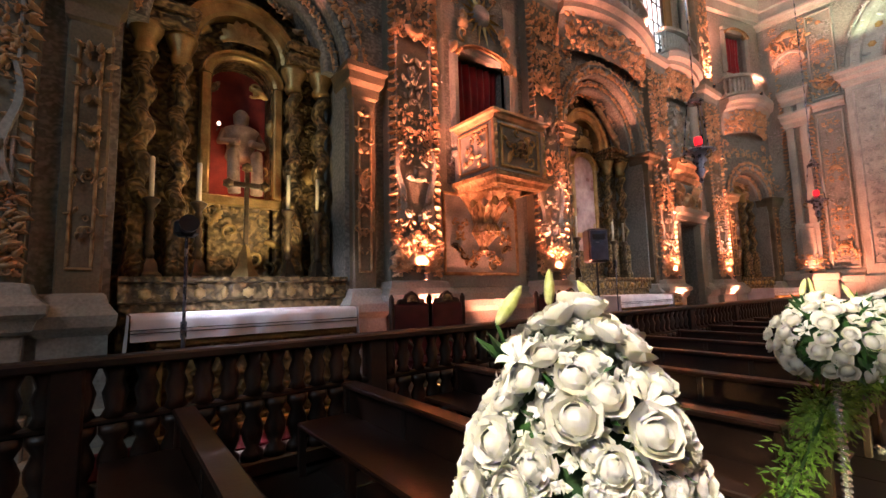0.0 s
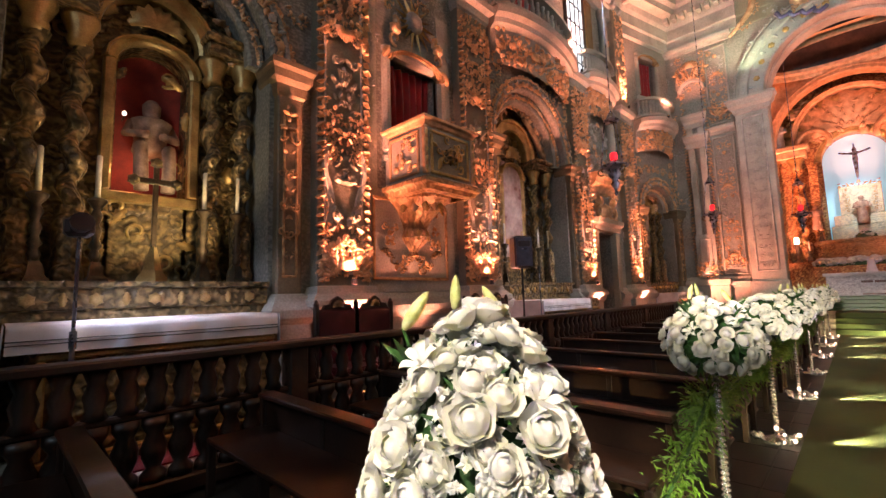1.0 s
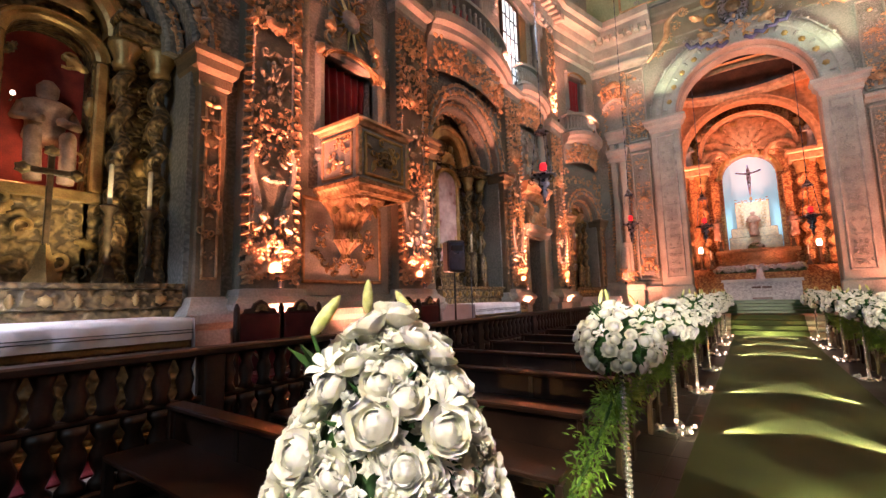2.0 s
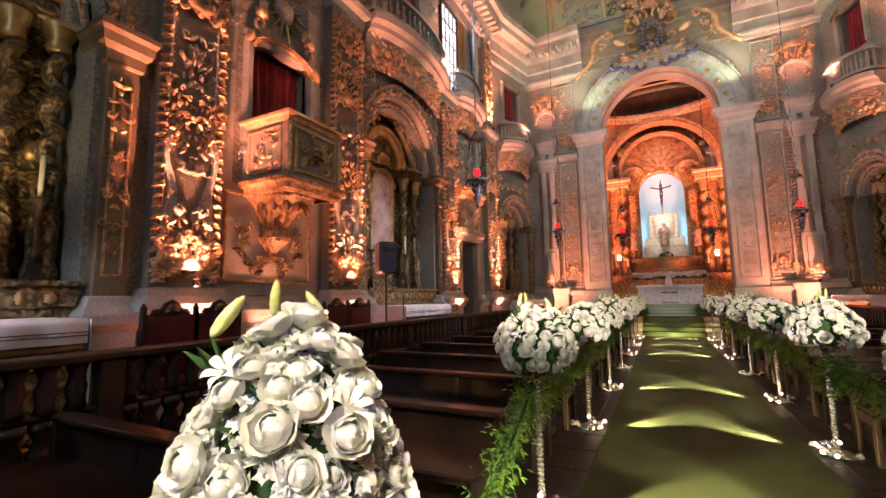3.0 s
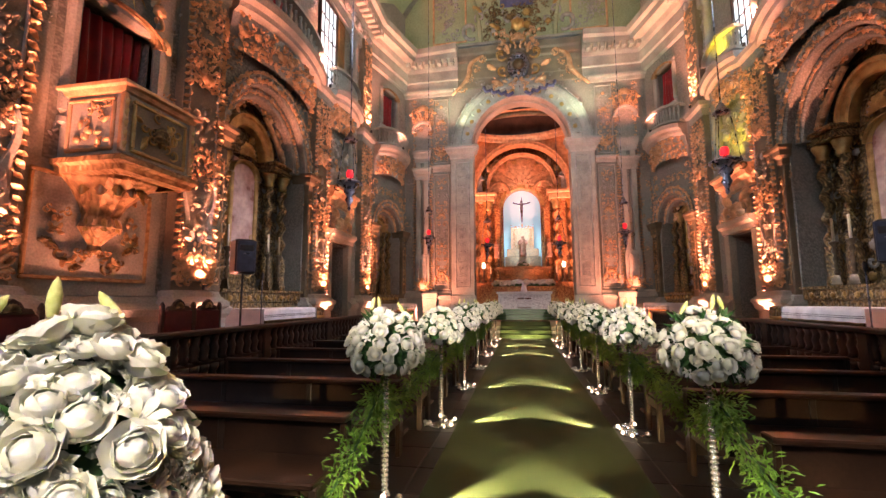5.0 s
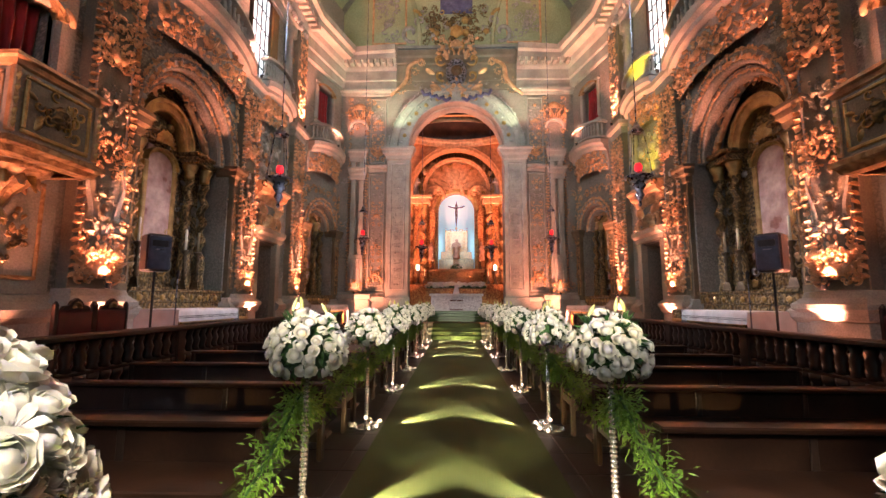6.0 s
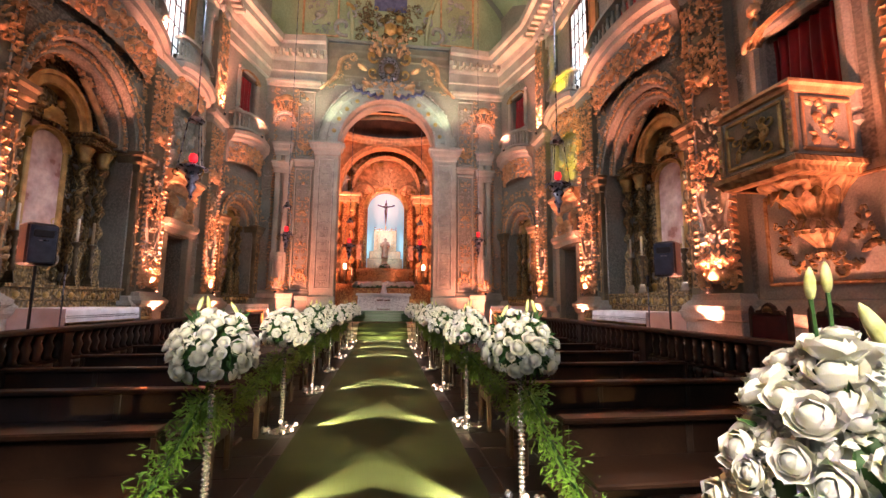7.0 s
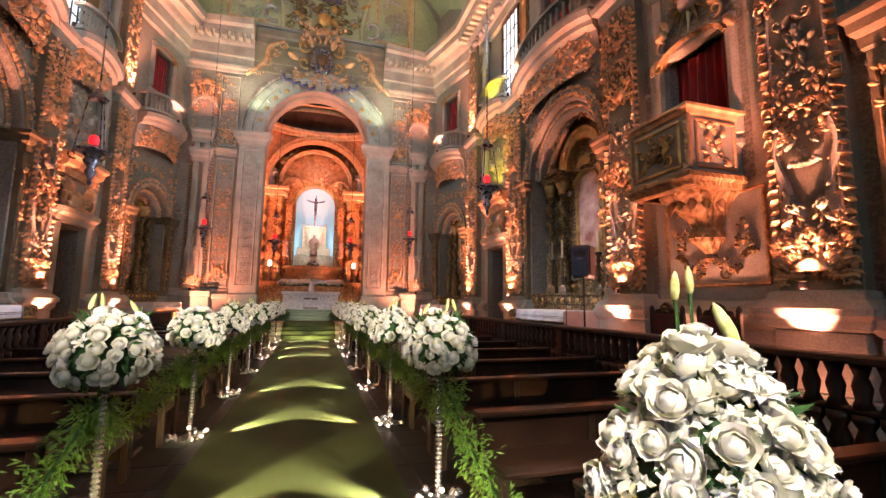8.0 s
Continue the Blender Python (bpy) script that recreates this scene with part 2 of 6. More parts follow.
        for i in range(n):
            f += [(i * 7 + j, i * 7 + j + 1, i * 7 + 8 + j, i * 7 + 7 + j) for j in range(6)]
        return self.add(v, f + [tuple(range(7)), tuple(range(n * 7, n * 7 + 7))[::-1]])

    def border(self, x0, z0, x1, z1, w, y0, y1):
        """A rectangular moulded frame on a wall."""
        for a, b, c, d in ((x0, z0, x1, z0 + w), (x0, z1 - w, x1, z1), (x0, z0 + w, x0 + w, z1 - w), (x1 - w, z0 + w, x1, z1 - w)):
            self.box(a, y0, b, c, y1, d, min(w, abs(y1 - y0)) * 0.3)
        return self

    def mesh(self, name, mat, smooth=False):
        me = bpy.data.meshes.new(name)
        me.from_pydata(self.v, [], self.f)
        if smooth:
            me.polygons.foreach_set("use_smooth", [True] * len(me.polygons))
        me.materials.append(mat)
        me.update()
        return me


def part(name, shape, mat, parent=None, label="", smooth=False, at=None):
    me = shape.mesh(name, mat, smooth) if isinstance(shape, Shape) else shape
    ob = new(name, me)
    if parent:
        ob.parent = parent
    if at is not None:
        ob.matrix_basis = at
    if label:
        ob["label"] = label
    return ob


def thing(name, label, category, group="", at=None):
    ob = new(name)
    if at is not None:
        ob.matrix_basis = at
    return tagged(ob, label, category, group)


def setting(name, shape, mat, label="", smooth=False):
    return tagged(part(name, shape, mat, None, label, smooth), label=label, kind="structure")


def side(x, s, y=W, z=0.0):
    """The pose of a thing on a side wall: its front looks into the nave."""
    return pose(x, s * y, z, 0, 0, 0 if s > 0 else 180)


# ---------------------------------------------------------------- carved ornament, shared meshes (in the x-z plane, relief towards -y, about 1 high)
def leaf_shape():
    v, f, n = [], [], 9
    for i in range(n):
        t = i / (n - 1)
        w = 0.30 * math.sin(math.pi * min(t * 0.93 + 0.07, 1)) ** 0.7 * (1.0 if i % 2 else 0.66)
        lift = -0.05 - 0.22 * math.sin(math.pi * t * 0.9)
        v += [(-w, 0.0, t + (0.05 if i % 2 else 0)), (-w * 0.5, lift * 0.75, t), (0, lift, t - 0.01), (w * 0.5, lift * 0.75, t), (w, 0.0, t + (0.05 if i % 2 else 0))]
    for i in range(n - 1):
        f += [(i * 5 + j, i * 5 + j + 1, i * 5 + 6 + j, i * 5 + 5 + j) for j in range(4)]
    return Shape().add(v, f)


def scroll_shape():
    pts = []
    for i in range(19):
        t = i / 18
        a = -2.2 + 5.8 * t
        r = 0.46 * (1 - 0.8 * t)
        pts.append((0.1 + r * math.cos(a), -0.07 - 0.04 * t, 0.45 + r * math.sin(a)))
    return Shape().tube(pts, lambda t: 0.05 + 0.05 * math.sin(math.pi * (0.15 + 0.75 * t)), 5)


def shell_shape():
    v, f, n = [(0, -0.10, 0.0)], [], 18
    for k, (r, y) in enumerate(((0.35, -0.26), (0.75, -0.26), (1.0, -0.05))):
        for i in range(n + 1):
            a = radians(-12 + 204 * i / n)
            lobe = 1.0 if i % 2 else 0.86
            v.append((r * lobe * math.cos(a), y * (1.1 if i % 2 else 0.6), r * lobe * math.sin(a)))
    f = [(0, 1 + i, 2 + i) for i in range(n)]
    for k in range(2):
        b = 1 + k * (n + 1)
        f += [(b + i, b + n + 1 + i, b + n + 2 + i, b + i + 1) for i in range(n)]
    return Shape().add(v, f)


def rosette_shape():
    v, f, n = [(0, -0.22, 0)], [], 12
    for r, y in ((0.18, -0.30), (0.42, -0.20), (0.5, 0.0)):
        for i in range(n):
            a = 2 * math.pi * i / n
            q = r * (1.0 if i % 2 else 0.78)
            v.append((q * math.cos(a), y, q * math.sin(a)))
    f = [(0, 1 + i, 1 + (i + 1) % n) for i in range(n)]
    for k in range(2):
        b = 1 + k * n
        f += [(b + i, b + n + i, b + n + (i + 1) % n, b + (i + 1) % n) for i in range(n)]
    return Shape().add(v, f)


def bead_shape():
    v = [(0, -0.05, -0.5), (-0.2, 0, -0.1), (0, -0.26, -0.05), (0.2, 0, -0.1), (-0.22, 0, 0.2), (0, -0.36, 0.2), (0.22, 0, 0.2), (0, -0.12, 0.5)]
    return Shape().add(v, [(0, 1, 2), (0, 2, 3), (1, 4, 5, 2), (2, 5, 6, 3), (4, 7, 5), (5, 7, 6)])


CARVING = {}
for kind, shape in (("leaf", leaf_shape()), ("scroll", scroll_shape()), ("shell", shell_shape()), ("rosette", rosette_shape()), ("bead", bead_shape())):
    for tone, mat in (("warm", ORN), ("grey", GREYORN), ("gold", GOLD), ("dark", GILDED)):
        CARVING[kind, tone] = shape.mesh("carved_" + kind, mat, kind != "bead")


def carve(parent, kind, tone, x, z, size, turn=0.0, y=0.0, flip=False, depth=1.0):
    """One carved ornament laid on a face; turn in degrees, anticlockwise as seen from the front."""
    m = Matrix.Translation((x, y, z)) @ pose(0, 0, 0, 0, -turn, 0) @ Matrix.Diagonal((-size if flip else size, size * depth, size, 1))
    return part("carved_" + kind, CARVING[kind, tone], None, parent, at=m)


def relief(name, parent, mat, placements, label="", deep=1.7):
    """Many small carvings too fine to pick apart, joined in one mesh: (kind, x, y, z, size, turn, flip)."""
    shapes = {"leaf": leaf_shape(), "scroll": scroll_shape(), "shell": shell_shape(), "rosette": rosette_shape(), "bead": bead_shape()}
    g = Shape()
    for kind, x, y, z, size, turn, flip in placements:
        q = shapes[kind]
        g.add(q.v, q.f, Matrix.Translation((x, y, z)) @ pose(0, 0, 0, 0, -turn, 0) @ Matrix.Diagonal((-size if flip else size, size * deep, size, 1)))
    return tagged(part(name, g, mat, parent, label, True), kind="stuff")


def cluster(rnd, x, z, w, h, count, size, y, spread=30):
    """A mirrored burst of leaves that fan out from the foot of a field w wide and h high."""
    rows = []
    for i in range(count):
        u, v = rnd.uniform(0.0, 0.5) * w, rnd.random() * h
        turn = -math.degrees(math.atan2(u, v + 0.12 * h)) + rnd.gauss(0, spread)
        kind, q, out = rnd.choice(("leaf", "leaf", "leaf", "scroll", "bead")), rnd.uniform(*size), rnd.uniform(0, 0.05)
        rows += [(kind, x + k * u, y - out, z + v, q, k * turn, k < 0) for k in (1, -1)]
    return rows


def rinceau(rnd, x, z, r, start, way, y, count=15):
    """A leafy tendril that winds inwards from radius r; way: 1 or -1."""
    rows = []
    for i in range(count):
        t = i / count
        a = radians(start + 290 * t)
        q = r * (1 - 0.75 * t)
        tangent = math.degrees(a) + (40 if i % 2 else -25)
        rows.append(("leaf", x + way * q * math.cos(a), y - 0.03 * t, z + q * math.sin(a), r * rnd.uniform(0.36, 0.54) * (1 - 0.35 * t), way * tangent, way < 0))
    rows.append(("rosette", x, y - 0.02, z, r * 0.5, rnd.uniform(0, 60), False))
    return rows


def spray(parent, rnd, tone, x, z, w, h, count, y=0.0, size=(0.12, 0.26)):
    """A symmetric cluster of leaves and scrolls that fills a field w wide and h high."""
    for i in range(count):
        u, t = rnd.uniform(0.05, 0.5) * w, (i + rnd.random()) / count
        k = rnd.choice(("leaf", "leaf", "scroll", "scroll", "rosette"))
        s, a = rnd.uniform(*size), rnd.uniform(-75, 75)
        for sign in (1, -1):
            carve(parent, k, tone, x + sign * u, z + t * h, s, -sign * a, y, sign < 0)

# ---------------------------------------------------------------- floor, walls, vault
floor = setting("floor", Shape().box(-6.4, -7.6, -0.3, END + 0.4, 7.6, -0.012), FLOOR, "worn dark stone floor of the church nave")
setting("carpet", Shape().box(-5.8, -0.86, -0.01, 17.0, 0.86, 0.012, 0.004), CARPET, "long green carpet runner down the aisle")


def side_wall(s):
    """One long side of the nave with its arched recesses, window, gallery door and curtained opening."""
    w = Shape()
    top = 14.0
    w.box(-6.4, W, -0.3, 0.1, W + 1.3, top)
    w.arch(0.1, 3.3, -0.3, 7.0, 1.72, 1.2, 4.45, W, W + 1.3)
    w.box(0.1, W, 7.0, 3.3, W + 1.3, top)
    w.box(3.3, W, -0.3, 4.9, W + 1.3, top)
    w.box(4.9, W, -0.3, 6.0, W + 1.3, 3.2)
    w.box(4.9, W, 5.5, 6.0, W + 1.3, top)
    w.box(6.0, W, -0.3, 7.5, W + 1.3, top)
    w.arch(7.5, 10.9, -0.3, 7.0, 9.22, 1.5, 4.65, W, W + 1.3)
    w.box(7.5, W, 7.0, 10.9, W + 1.3, 7.7)
    w.box(7.5, W, 7.7, 8.4, W + 1.3, 10.2)
    w.box(10.1, W, 7.7, 10.9, W + 1.3, 10.2)
    w.box(7.5, W, 10.2, 10.9, W + 1.3, top)
    w.box(10.9, W, -0.3, 12.35, W + 1.3, 7.4)
    w.box(12.35, W, 3.1, 13.55, W + 1.3, 7.4)
    w.box(13.55, W, -0.3, 15.4, W + 1.3, 7.4)
    w.box(10.9, W, 7.4, 11.22, W + 1.3, 10.3)
    w.box(12.42, W, 7.4, 15.4, W + 1.3, 10.3)
    w.box(10.9, W, 10.3, 15.4, W + 1.3, top)
    ob = setting("wall_north" if s > 0 else "wall_south", w, CARVED, "grey and gold carved baroque church wall")
    ob.matrix_basis = Matrix.Diagonal((1, s, 1, 1))
    # the last bay turns inwards to meet the end wall
    c = Shape()
    c.arch(-1.5, 1.5, -0.3, 6.6, 0.0, 0.85, 4.2, 0.0, 1.3, 14)
    c.box(-1.5, 0, 6.6, 1.5, 1.3, 8.3)
    c.box(-1.5, 0, 8.3, -0.55, 1.3, 9.9)
    c.box(0.55, 0, 8.3, 1.5, 1.3, 9.9)
    c.box(-1.5, 0, 9.9, 1.5, 1.3, 14.0)
    cb = setting("wall_northeast" if s > 0 else "wall_southeast", c, CARVED, "carved angled corner bay of the church wall")
    cb.matrix_basis = pose(16.75, s * 5.24, 0, 0, 0, -15 if s > 0 else 195)
    back = Shape().box(-6.4, s * (W + 1.3), -0.3, 15.4, s * (W + 1.6), 14.0)
    setting("wall_backing_north" if s > 0 else "wall_backing_south", back, STONE, "plain outer masonry behind the recesses")
    lining = Shape().box(15.4, s * (W + 0.9), -0.3, END + 0.4, s * (W + 1.6), 14.0)
    setting("wall_lining_north" if s > 0 else "wall_lining_south", lining, STONE, "plain outer masonry behind the corner bay")


for s in (1, -1):
    side_wall(s)

# end wall with the great arch into the chancel, written across y and turned to face the nave
end = Shape().arch(-5.4, 5.4, -0.3, 14.0, 0.0, 1.98, 7.75, 0.0, 0.9, 28)
end.box(-5.4, 0.0, 14.0, 5.4, 0.9, 17.5)
TURNED = pose(END, 0, 0, 0, 0, -90)
end_wall = setting("wall_east", end, CARVED, "carved end wall with the great chancel arch")
end_wall.matrix_basis = TURNED
# unseen wall behind the camera; its high opening is invented for the cool fill lamp
west = Shape()
west.box(-6.7, -7.2, -0.3, -6.4, 7.2, 6.0).box(-6.7, -7.2, 6.0, -6.4, -1.6, 9.0).box(-6.7, 1.6, 6.0, -6.4, 7.2, 9.0).box(-6.7, -7.2, 9.0, -6.4, 7.2, 17.5)
setting("wall_west", west, STONE, "plain unseen entrance wall with an added opening for the fill light")

vault, vv, vf, nv = Shape(), [], [], 24
for x in np.linspace(-6.4, END, 14):
    for i in range(nv + 1):
        a = math.pi * i / nv
        vv.append((float(x), -5.6 * math.cos(a), 12.3 + 4.4 * math.sin(a)))
for k in range(13):
    vf += [(k * (nv + 1) + i, k * (nv + 1) + i + 1, (k + 1) * (nv + 1) + i + 1, (k + 1) * (nv + 1) + i) for i in range(nv)]
vault.add(vv, vf)
for s in (1, -1):
    vault.box(-6.4, s * 5.6, 12.2, END, s * 7.4, 12.6)
tagged(part("ceiling", vault, VAULT, None, "green painted barrel vault over the nave", True), kind="structure")

# main cornice: modillioned, along both walls, round the corner bays and across the end wall
PROFILE = [(0.0, -0.95), (0.10, -0.90), (0.10, -0.55), (0.16, -0.50), (0.16, -0.10), (0.24, 0.0), (0.30, 0.18), (0.58, 0.24), (0.60, 0.46), (0.72, 0.55), (0.74, 0.78), (0.0, 0.92)]
for s in (1, -1):
    path = [((-6.3, s * W, CORN), (0, -s, 0)), ((15.3, s * W, CORN), (-0.13, -s, 0)), ((18.0, s * 4.88, CORN), (-0.75, -0.9 * s, 0)), ((18.0, s * 2.55, CORN), (-1, 0, 0))]
    setting("cornice_north" if s > 0 else "cornice_south", Shape().sweep(PROFILE, path), PALE, "heavy moulded stone cornice with modillions")
    blocks = Shape()
    for i in range(34):
        x = 4.9 + i * 0.31
        blocks.box(x, s * (W - 0.60) if s > 0 else s * (W - 0.25), CORN + 0.02, x + 0.16, s * (W - 0.25) if s > 0 else s * (W - 0.60), CORN + 0.235, 0.02)
    for i in range(8):
        y = s * (2.75 + i * 0.27)
        blocks.box(END - 0.58, y - 0.08, CORN + 0.02, END - 0.26, y + 0.08, CORN + 0.235, 0.02)
    tagged(part("trim_modillions", blocks, PALE), "row of stone modillion blocks under the cornice", kind="structure")

# plinth course that runs between the pilasters, and the raised side platforms behind the balustrades
PLINTH = [(0.0, 0.0), (0.16, 0.0), (0.16, 0.42), (0.11, 0.48), (0.11, 1.12), (0.20, 1.20), (0.22, 1.30), (0.10, 1.40), (0.06, 1.48), (0.0, 1.5)]
for s in (1, -1):
    for a, b in ((-6.3, 0.48), (2.96, 7.68), (10.76, 12.3), (13.6, 15.3)):
        setting("plinth_trim", Shape().sweep(PLINTH, [((a, s * W, 0.0), (0, -s, 0)), ((b, s * W, 0.0), (0, -s, 0))]), PALE, "moulded cream stone plinth along the wall")
    setting("platform_north" if s > 0 else "platform_south", Shape().box(-6.3, s * 4.32 if s > 0 else -W, -0.2, 16.4, W if s > 0 else s * 4.32, 0.16, 0.01), STONE, "low stone platform along the side altars")
    setting("side_carpet", Shape().box(0.4, s * 4.42 if s > 0 else -5.1, 0.161, 4.4, 5.1 if s > 0 else s * 4.42, 0.175), REDRUG, "red carpet strip before the side altar")


# ---------------------------------------------------------------- chancel behind the great arch
for s in (1, -1):
    setting("chancel_wall_north" if s > 0 else "chancel_wall_south", Shape().box(END + 0.9, s * 3.3 if s > 0 else -3.6, -0.3, CH + 1.0, 3.6 if s > 0 else s * 3.3, 12.5), REDWOOD, "red and gold panelled chancel wall")
setting("chancel_back_wall", Shape().box(CH + 0.9, -3.6, -0.3, CH + 1.2, 3.6, 14.5), REDWOOD, "gilded back wall of the chancel")
dome, dv, df = Shape(), [], []
DX, DRX, DRY, DZ = 20.42, 1.62, 2.6, 9.55       # the oval dome: centre, half axes, springing
for k in range(9):
    a = k / 8 * math.pi / 2
    for i in range(40):
        b = 2 * math.pi * i / 40
        dv.append((DX + DRX * math.cos(a) * math.cos(b), DRY * math.cos(a) * math.sin(b), DZ + 1.9 * math.sin(a)))
for k in range(8):
    df += [(k * 40 + i, k * 40 + (i + 1) % 40, k * 40 + 40 + (i + 1) % 40, k * 40 + 40 + i) for i in range(40)]
dome.add(dv, df)
tagged(part("ceiling_chancel", dome, MURAL, None, "dark painted oval dome over the chancel", True), kind="structure")
sv, sf = [], []
for i in range(40):
    b = 2 * math.pi * i / 40
    q = min(2.9 / max(abs(math.cos(b)), 1e-6), 3.5 / max(abs(math.sin(b)), 1e-6))
    sv += [(DX + DRX * math.cos(b), DRY * math.sin(b), DZ), (min(max(DX + q * math.cos(b), 18.6), 24.0), max(min(q * math.sin(b), 3.5), -3.5), DZ)]
sf = [(2 * i, 2 * i + 1, (2 * i + 3) % 80, (2 * i + 2) % 80) for i in range(40)]
tagged(part("ceiling_soffit", Shape().add(sv, sf), ORN, None, "gilded soffit round the chancel dome"), kind="structure")
setting("chancel_roof", Shape().box(END + 0.3, -3.6, 14.0, CH + 1.2, 3.6, 14.3), STONE, "plain roof over the chancel dome")
ring = Shape()
RP = [(0.0, -0.22), (0.06, -0.2), (0.10, -0.06), (0.2, 0.0), (0.22, 0.12), (0.0, 0.2)]
ring.sweep(RP, [((DX + DRX * math.cos(t), DRY * math.sin(t), DZ), (-math.cos(t), -math.sin(t), 0)) for t in [2 * math.pi * i / 48 for i in range(48)]], True)
setting("dome_trim", ring, ORN, "gilded ring moulding under the dome")
# pendentive arches that carry the dome
p = Shape().arch(-3.4, 3.4, 6.9, 9.55, 0.0, 2.26, 7.0, 0.0, 0.5, 28)
p.archband(0.0, 7.0, 2.24, 2.48, -0.14, 0.1, 28)
ob = setting("chancel_arch", p, ORN, "gilded arch over the high altar")
ob.matrix_basis = pose(CH - 0.9, 0, 0, 0, 0, -90)

# chancel floor and the steps up to it, carpeted in the middle
steps = Shape()
for i in range(4):
    steps.box(17.0 + i * 0.32, -4.6, -0.2, END + 0.95, 4.6, 0.14 * (i + 1), 0.012)
setting("chancel_steps", steps, STONE, "broad stone steps up to the chancel")
st = Shape()
for i in range(4):
    st.box(16.99 + i * 0.32, -0.95, 0.14 * i, 17.32 + i * 0.32 + (1.6 if i == 3 else 0), 0.95, 0.14 * (i + 1) + 0.012, 0.006)
setting("step_carpet", st, CARPET, "green carpet laid over the chancel steps")
setting("chancel_floor", Shape().box(END + 0.9, -3.6, -0.3, CH + 1.0, 3.6, 0.555), STONE, "stone floor of the chancel")
up = Shape()
for i in range(4):
    up.box(19.5 + i * 0.3, -1.5, 0.5, CH, 1.5, 0.56 + 0.11 * (i + 1), 0.012)
setting("altar_steps", up, LEAF, "dark green carpeted steps before the high altar")

# ---------------------------------------------------------------- pilasters with their uplights
def pilaster(w, seed, top=7.05, high=True):
    rnd = random.Random(seed)
    h = w / 2
    t = thing("pilaster", "tall carved pilaster with gilded foliage lit orange from its foot", "pilaster", "carved pilasters")
    ped = Shape().box(-h - 0.08, -0.30, 0.0, h + 0.08, 0.02, 0.5, 0.015).box(-h - 0.03, -0.26, 0.5, h + 0.03, 0.02, 1.16, 0.015)
    ped.sweep([(0.0, 0.0), (0.06, 0.03), (0.09, 0.12), (0.15, 0.17), (0.15, 0.24), (0.05, 0.33), (0.02, 0.42), (-0.1, 0.44)],
              [((-h - 0.03, 0.0, 1.16), (-1, 0, 0)), ((-h - 0.03, -0.26, 1.16), (-1, -1, 0)), ((h + 0.03, -0.26, 1.16), (1, -1, 0)), ((h + 0.03, 0.0, 1.16), (1, 0, 0))])
    part("pedestal", ped, PALE, t, "cream stone pedestal with moulded cap")
    shaft = part("shaft", Shape().box(-h, -0.17, 1.5, h, 0.02, CORN - 0.5 if high else top, 0.01), SHAFT, t)
    part("panel", Shape().border(-h + 0.10, 1.75, h - 0.10, top - 0.7, 0.035, -0.195, -0.165), GREYORN, t)
    cap = Shape().sweep([(0.0, 0.0), (0.04, 0.05), (0.05, 0.2), (0.14, 0.28), (0.16, 0.4), (0.0, 0.44)],
                        [((-h, 0.0, top - 0.1), (-1, 0, 0)), ((-h, -0.17, top - 0.1), (-1, -1, 0)), ((h, -0.17, top - 0.1), (1, -1, 0)), ((h, 0.0, top - 0.1), (1, 0, 0))])
    part("capital", cap, PALE, t, "moulded stone capital")
    y = -0.175
    n = int((top - 2.0) / 0.125)
    for i in range(n):      # the curled leaf border up both edges
        z = 1.78 + i * 0.125
        for s in (1, -1):
            carve(shaft, "bead", "warm", s * (h - 0.035 + rnd.uniform(-0.008, 0.008)), z, rnd.uniform(0.125, 0.17), s * rnd.uniform(48, 78), y, depth=rnd.uniform(1.5, 2.1))
    carve(shaft, "shell", "warm", 0, 1.82, 0.2, 0, y - 0.05, depth=1.6)
    for s in (1, -1):
        carve(shaft, "scroll", "warm", s * h * 0.72, 1.66, 0.2, s * 20, y - 0.02, s < 0, 1.3)
        carve(shaft, "scroll", "grey", s * 0.09, 2.44, 0.17, s * 10, y, s < 0)
        carve(shaft, "leaf", "grey", s * 0.05, 2.42, 0.18, -s * 25, y, s < 0)
        # flat S-bands that climb the sides
        pts, half = [], []
        for k in range(17):
            q = k / 16
            pts.append((s * (h - 0.15 - 0.055 * math.sin(q * math.pi * 2.0)), y, 2.42 + 1.1 * q))
            half.append(0.065 - 0.045 * q)
        v = []
        for (px, py, pz), b in zip(pts, half):
            v += [(px - b, py, pz), (px - b * 0.8, py - 0.035, pz), (px + b * 0.8, py - 0.05, pz), (px + b, py, pz)]
        part("s_band", Shape().add(v, [(k * 4 + i, k * 4 + i + 1, k * 4 + 5 + i, k * 4 + 4 + i) for k in range(16) for i in range(3)]), PALE, shaft)
    carve(shaft, "leaf", "grey", 0, 4.55, 0.2, 0, y)
    carve(shaft, "shell", "warm", 0, top - 1.75, 0.18, 180, y - 0.03, depth=1.5)
    rows = cluster(rnd, 0, 1.68, w * 0.86, 0.46, 90, (0.07, 0.135), y - 0.02)
    rows += cluster(rnd, 0, 2.1, w * 0.86, 0.34, 22, (0.05, 0.09), y)
    for s in (1, -1):
        rows += rinceau(rnd, s * h * 0.5, 3.72, 0.15, 200, s, y) + rinceau(rnd, s * h * 0.42, 3.42, 0.11, 20, s, y) + rinceau(rnd, s * h * 0.62, 2.32, 0.09, 120, s, y)
        rows += rinceau(rnd, s * h * 0.5, top - 1.72, 0.14, 160, s, y) + rinceau(rnd, s * h * 0.45, top - 1.2, 0.16, 250, s, y) + rinceau(rnd, s * h * 0.45, top - 0.7, 0.15, 30, s, y)
    rows += cluster(rnd, 0, 3.3, w * 0.86, 0.75, 60, (0.05, 0.10), y, 60)
    rows += cluster(rnd, 0, top - 2.0, w * 0.86, 0.45, 46, (0.06, 0.11), y, 50)
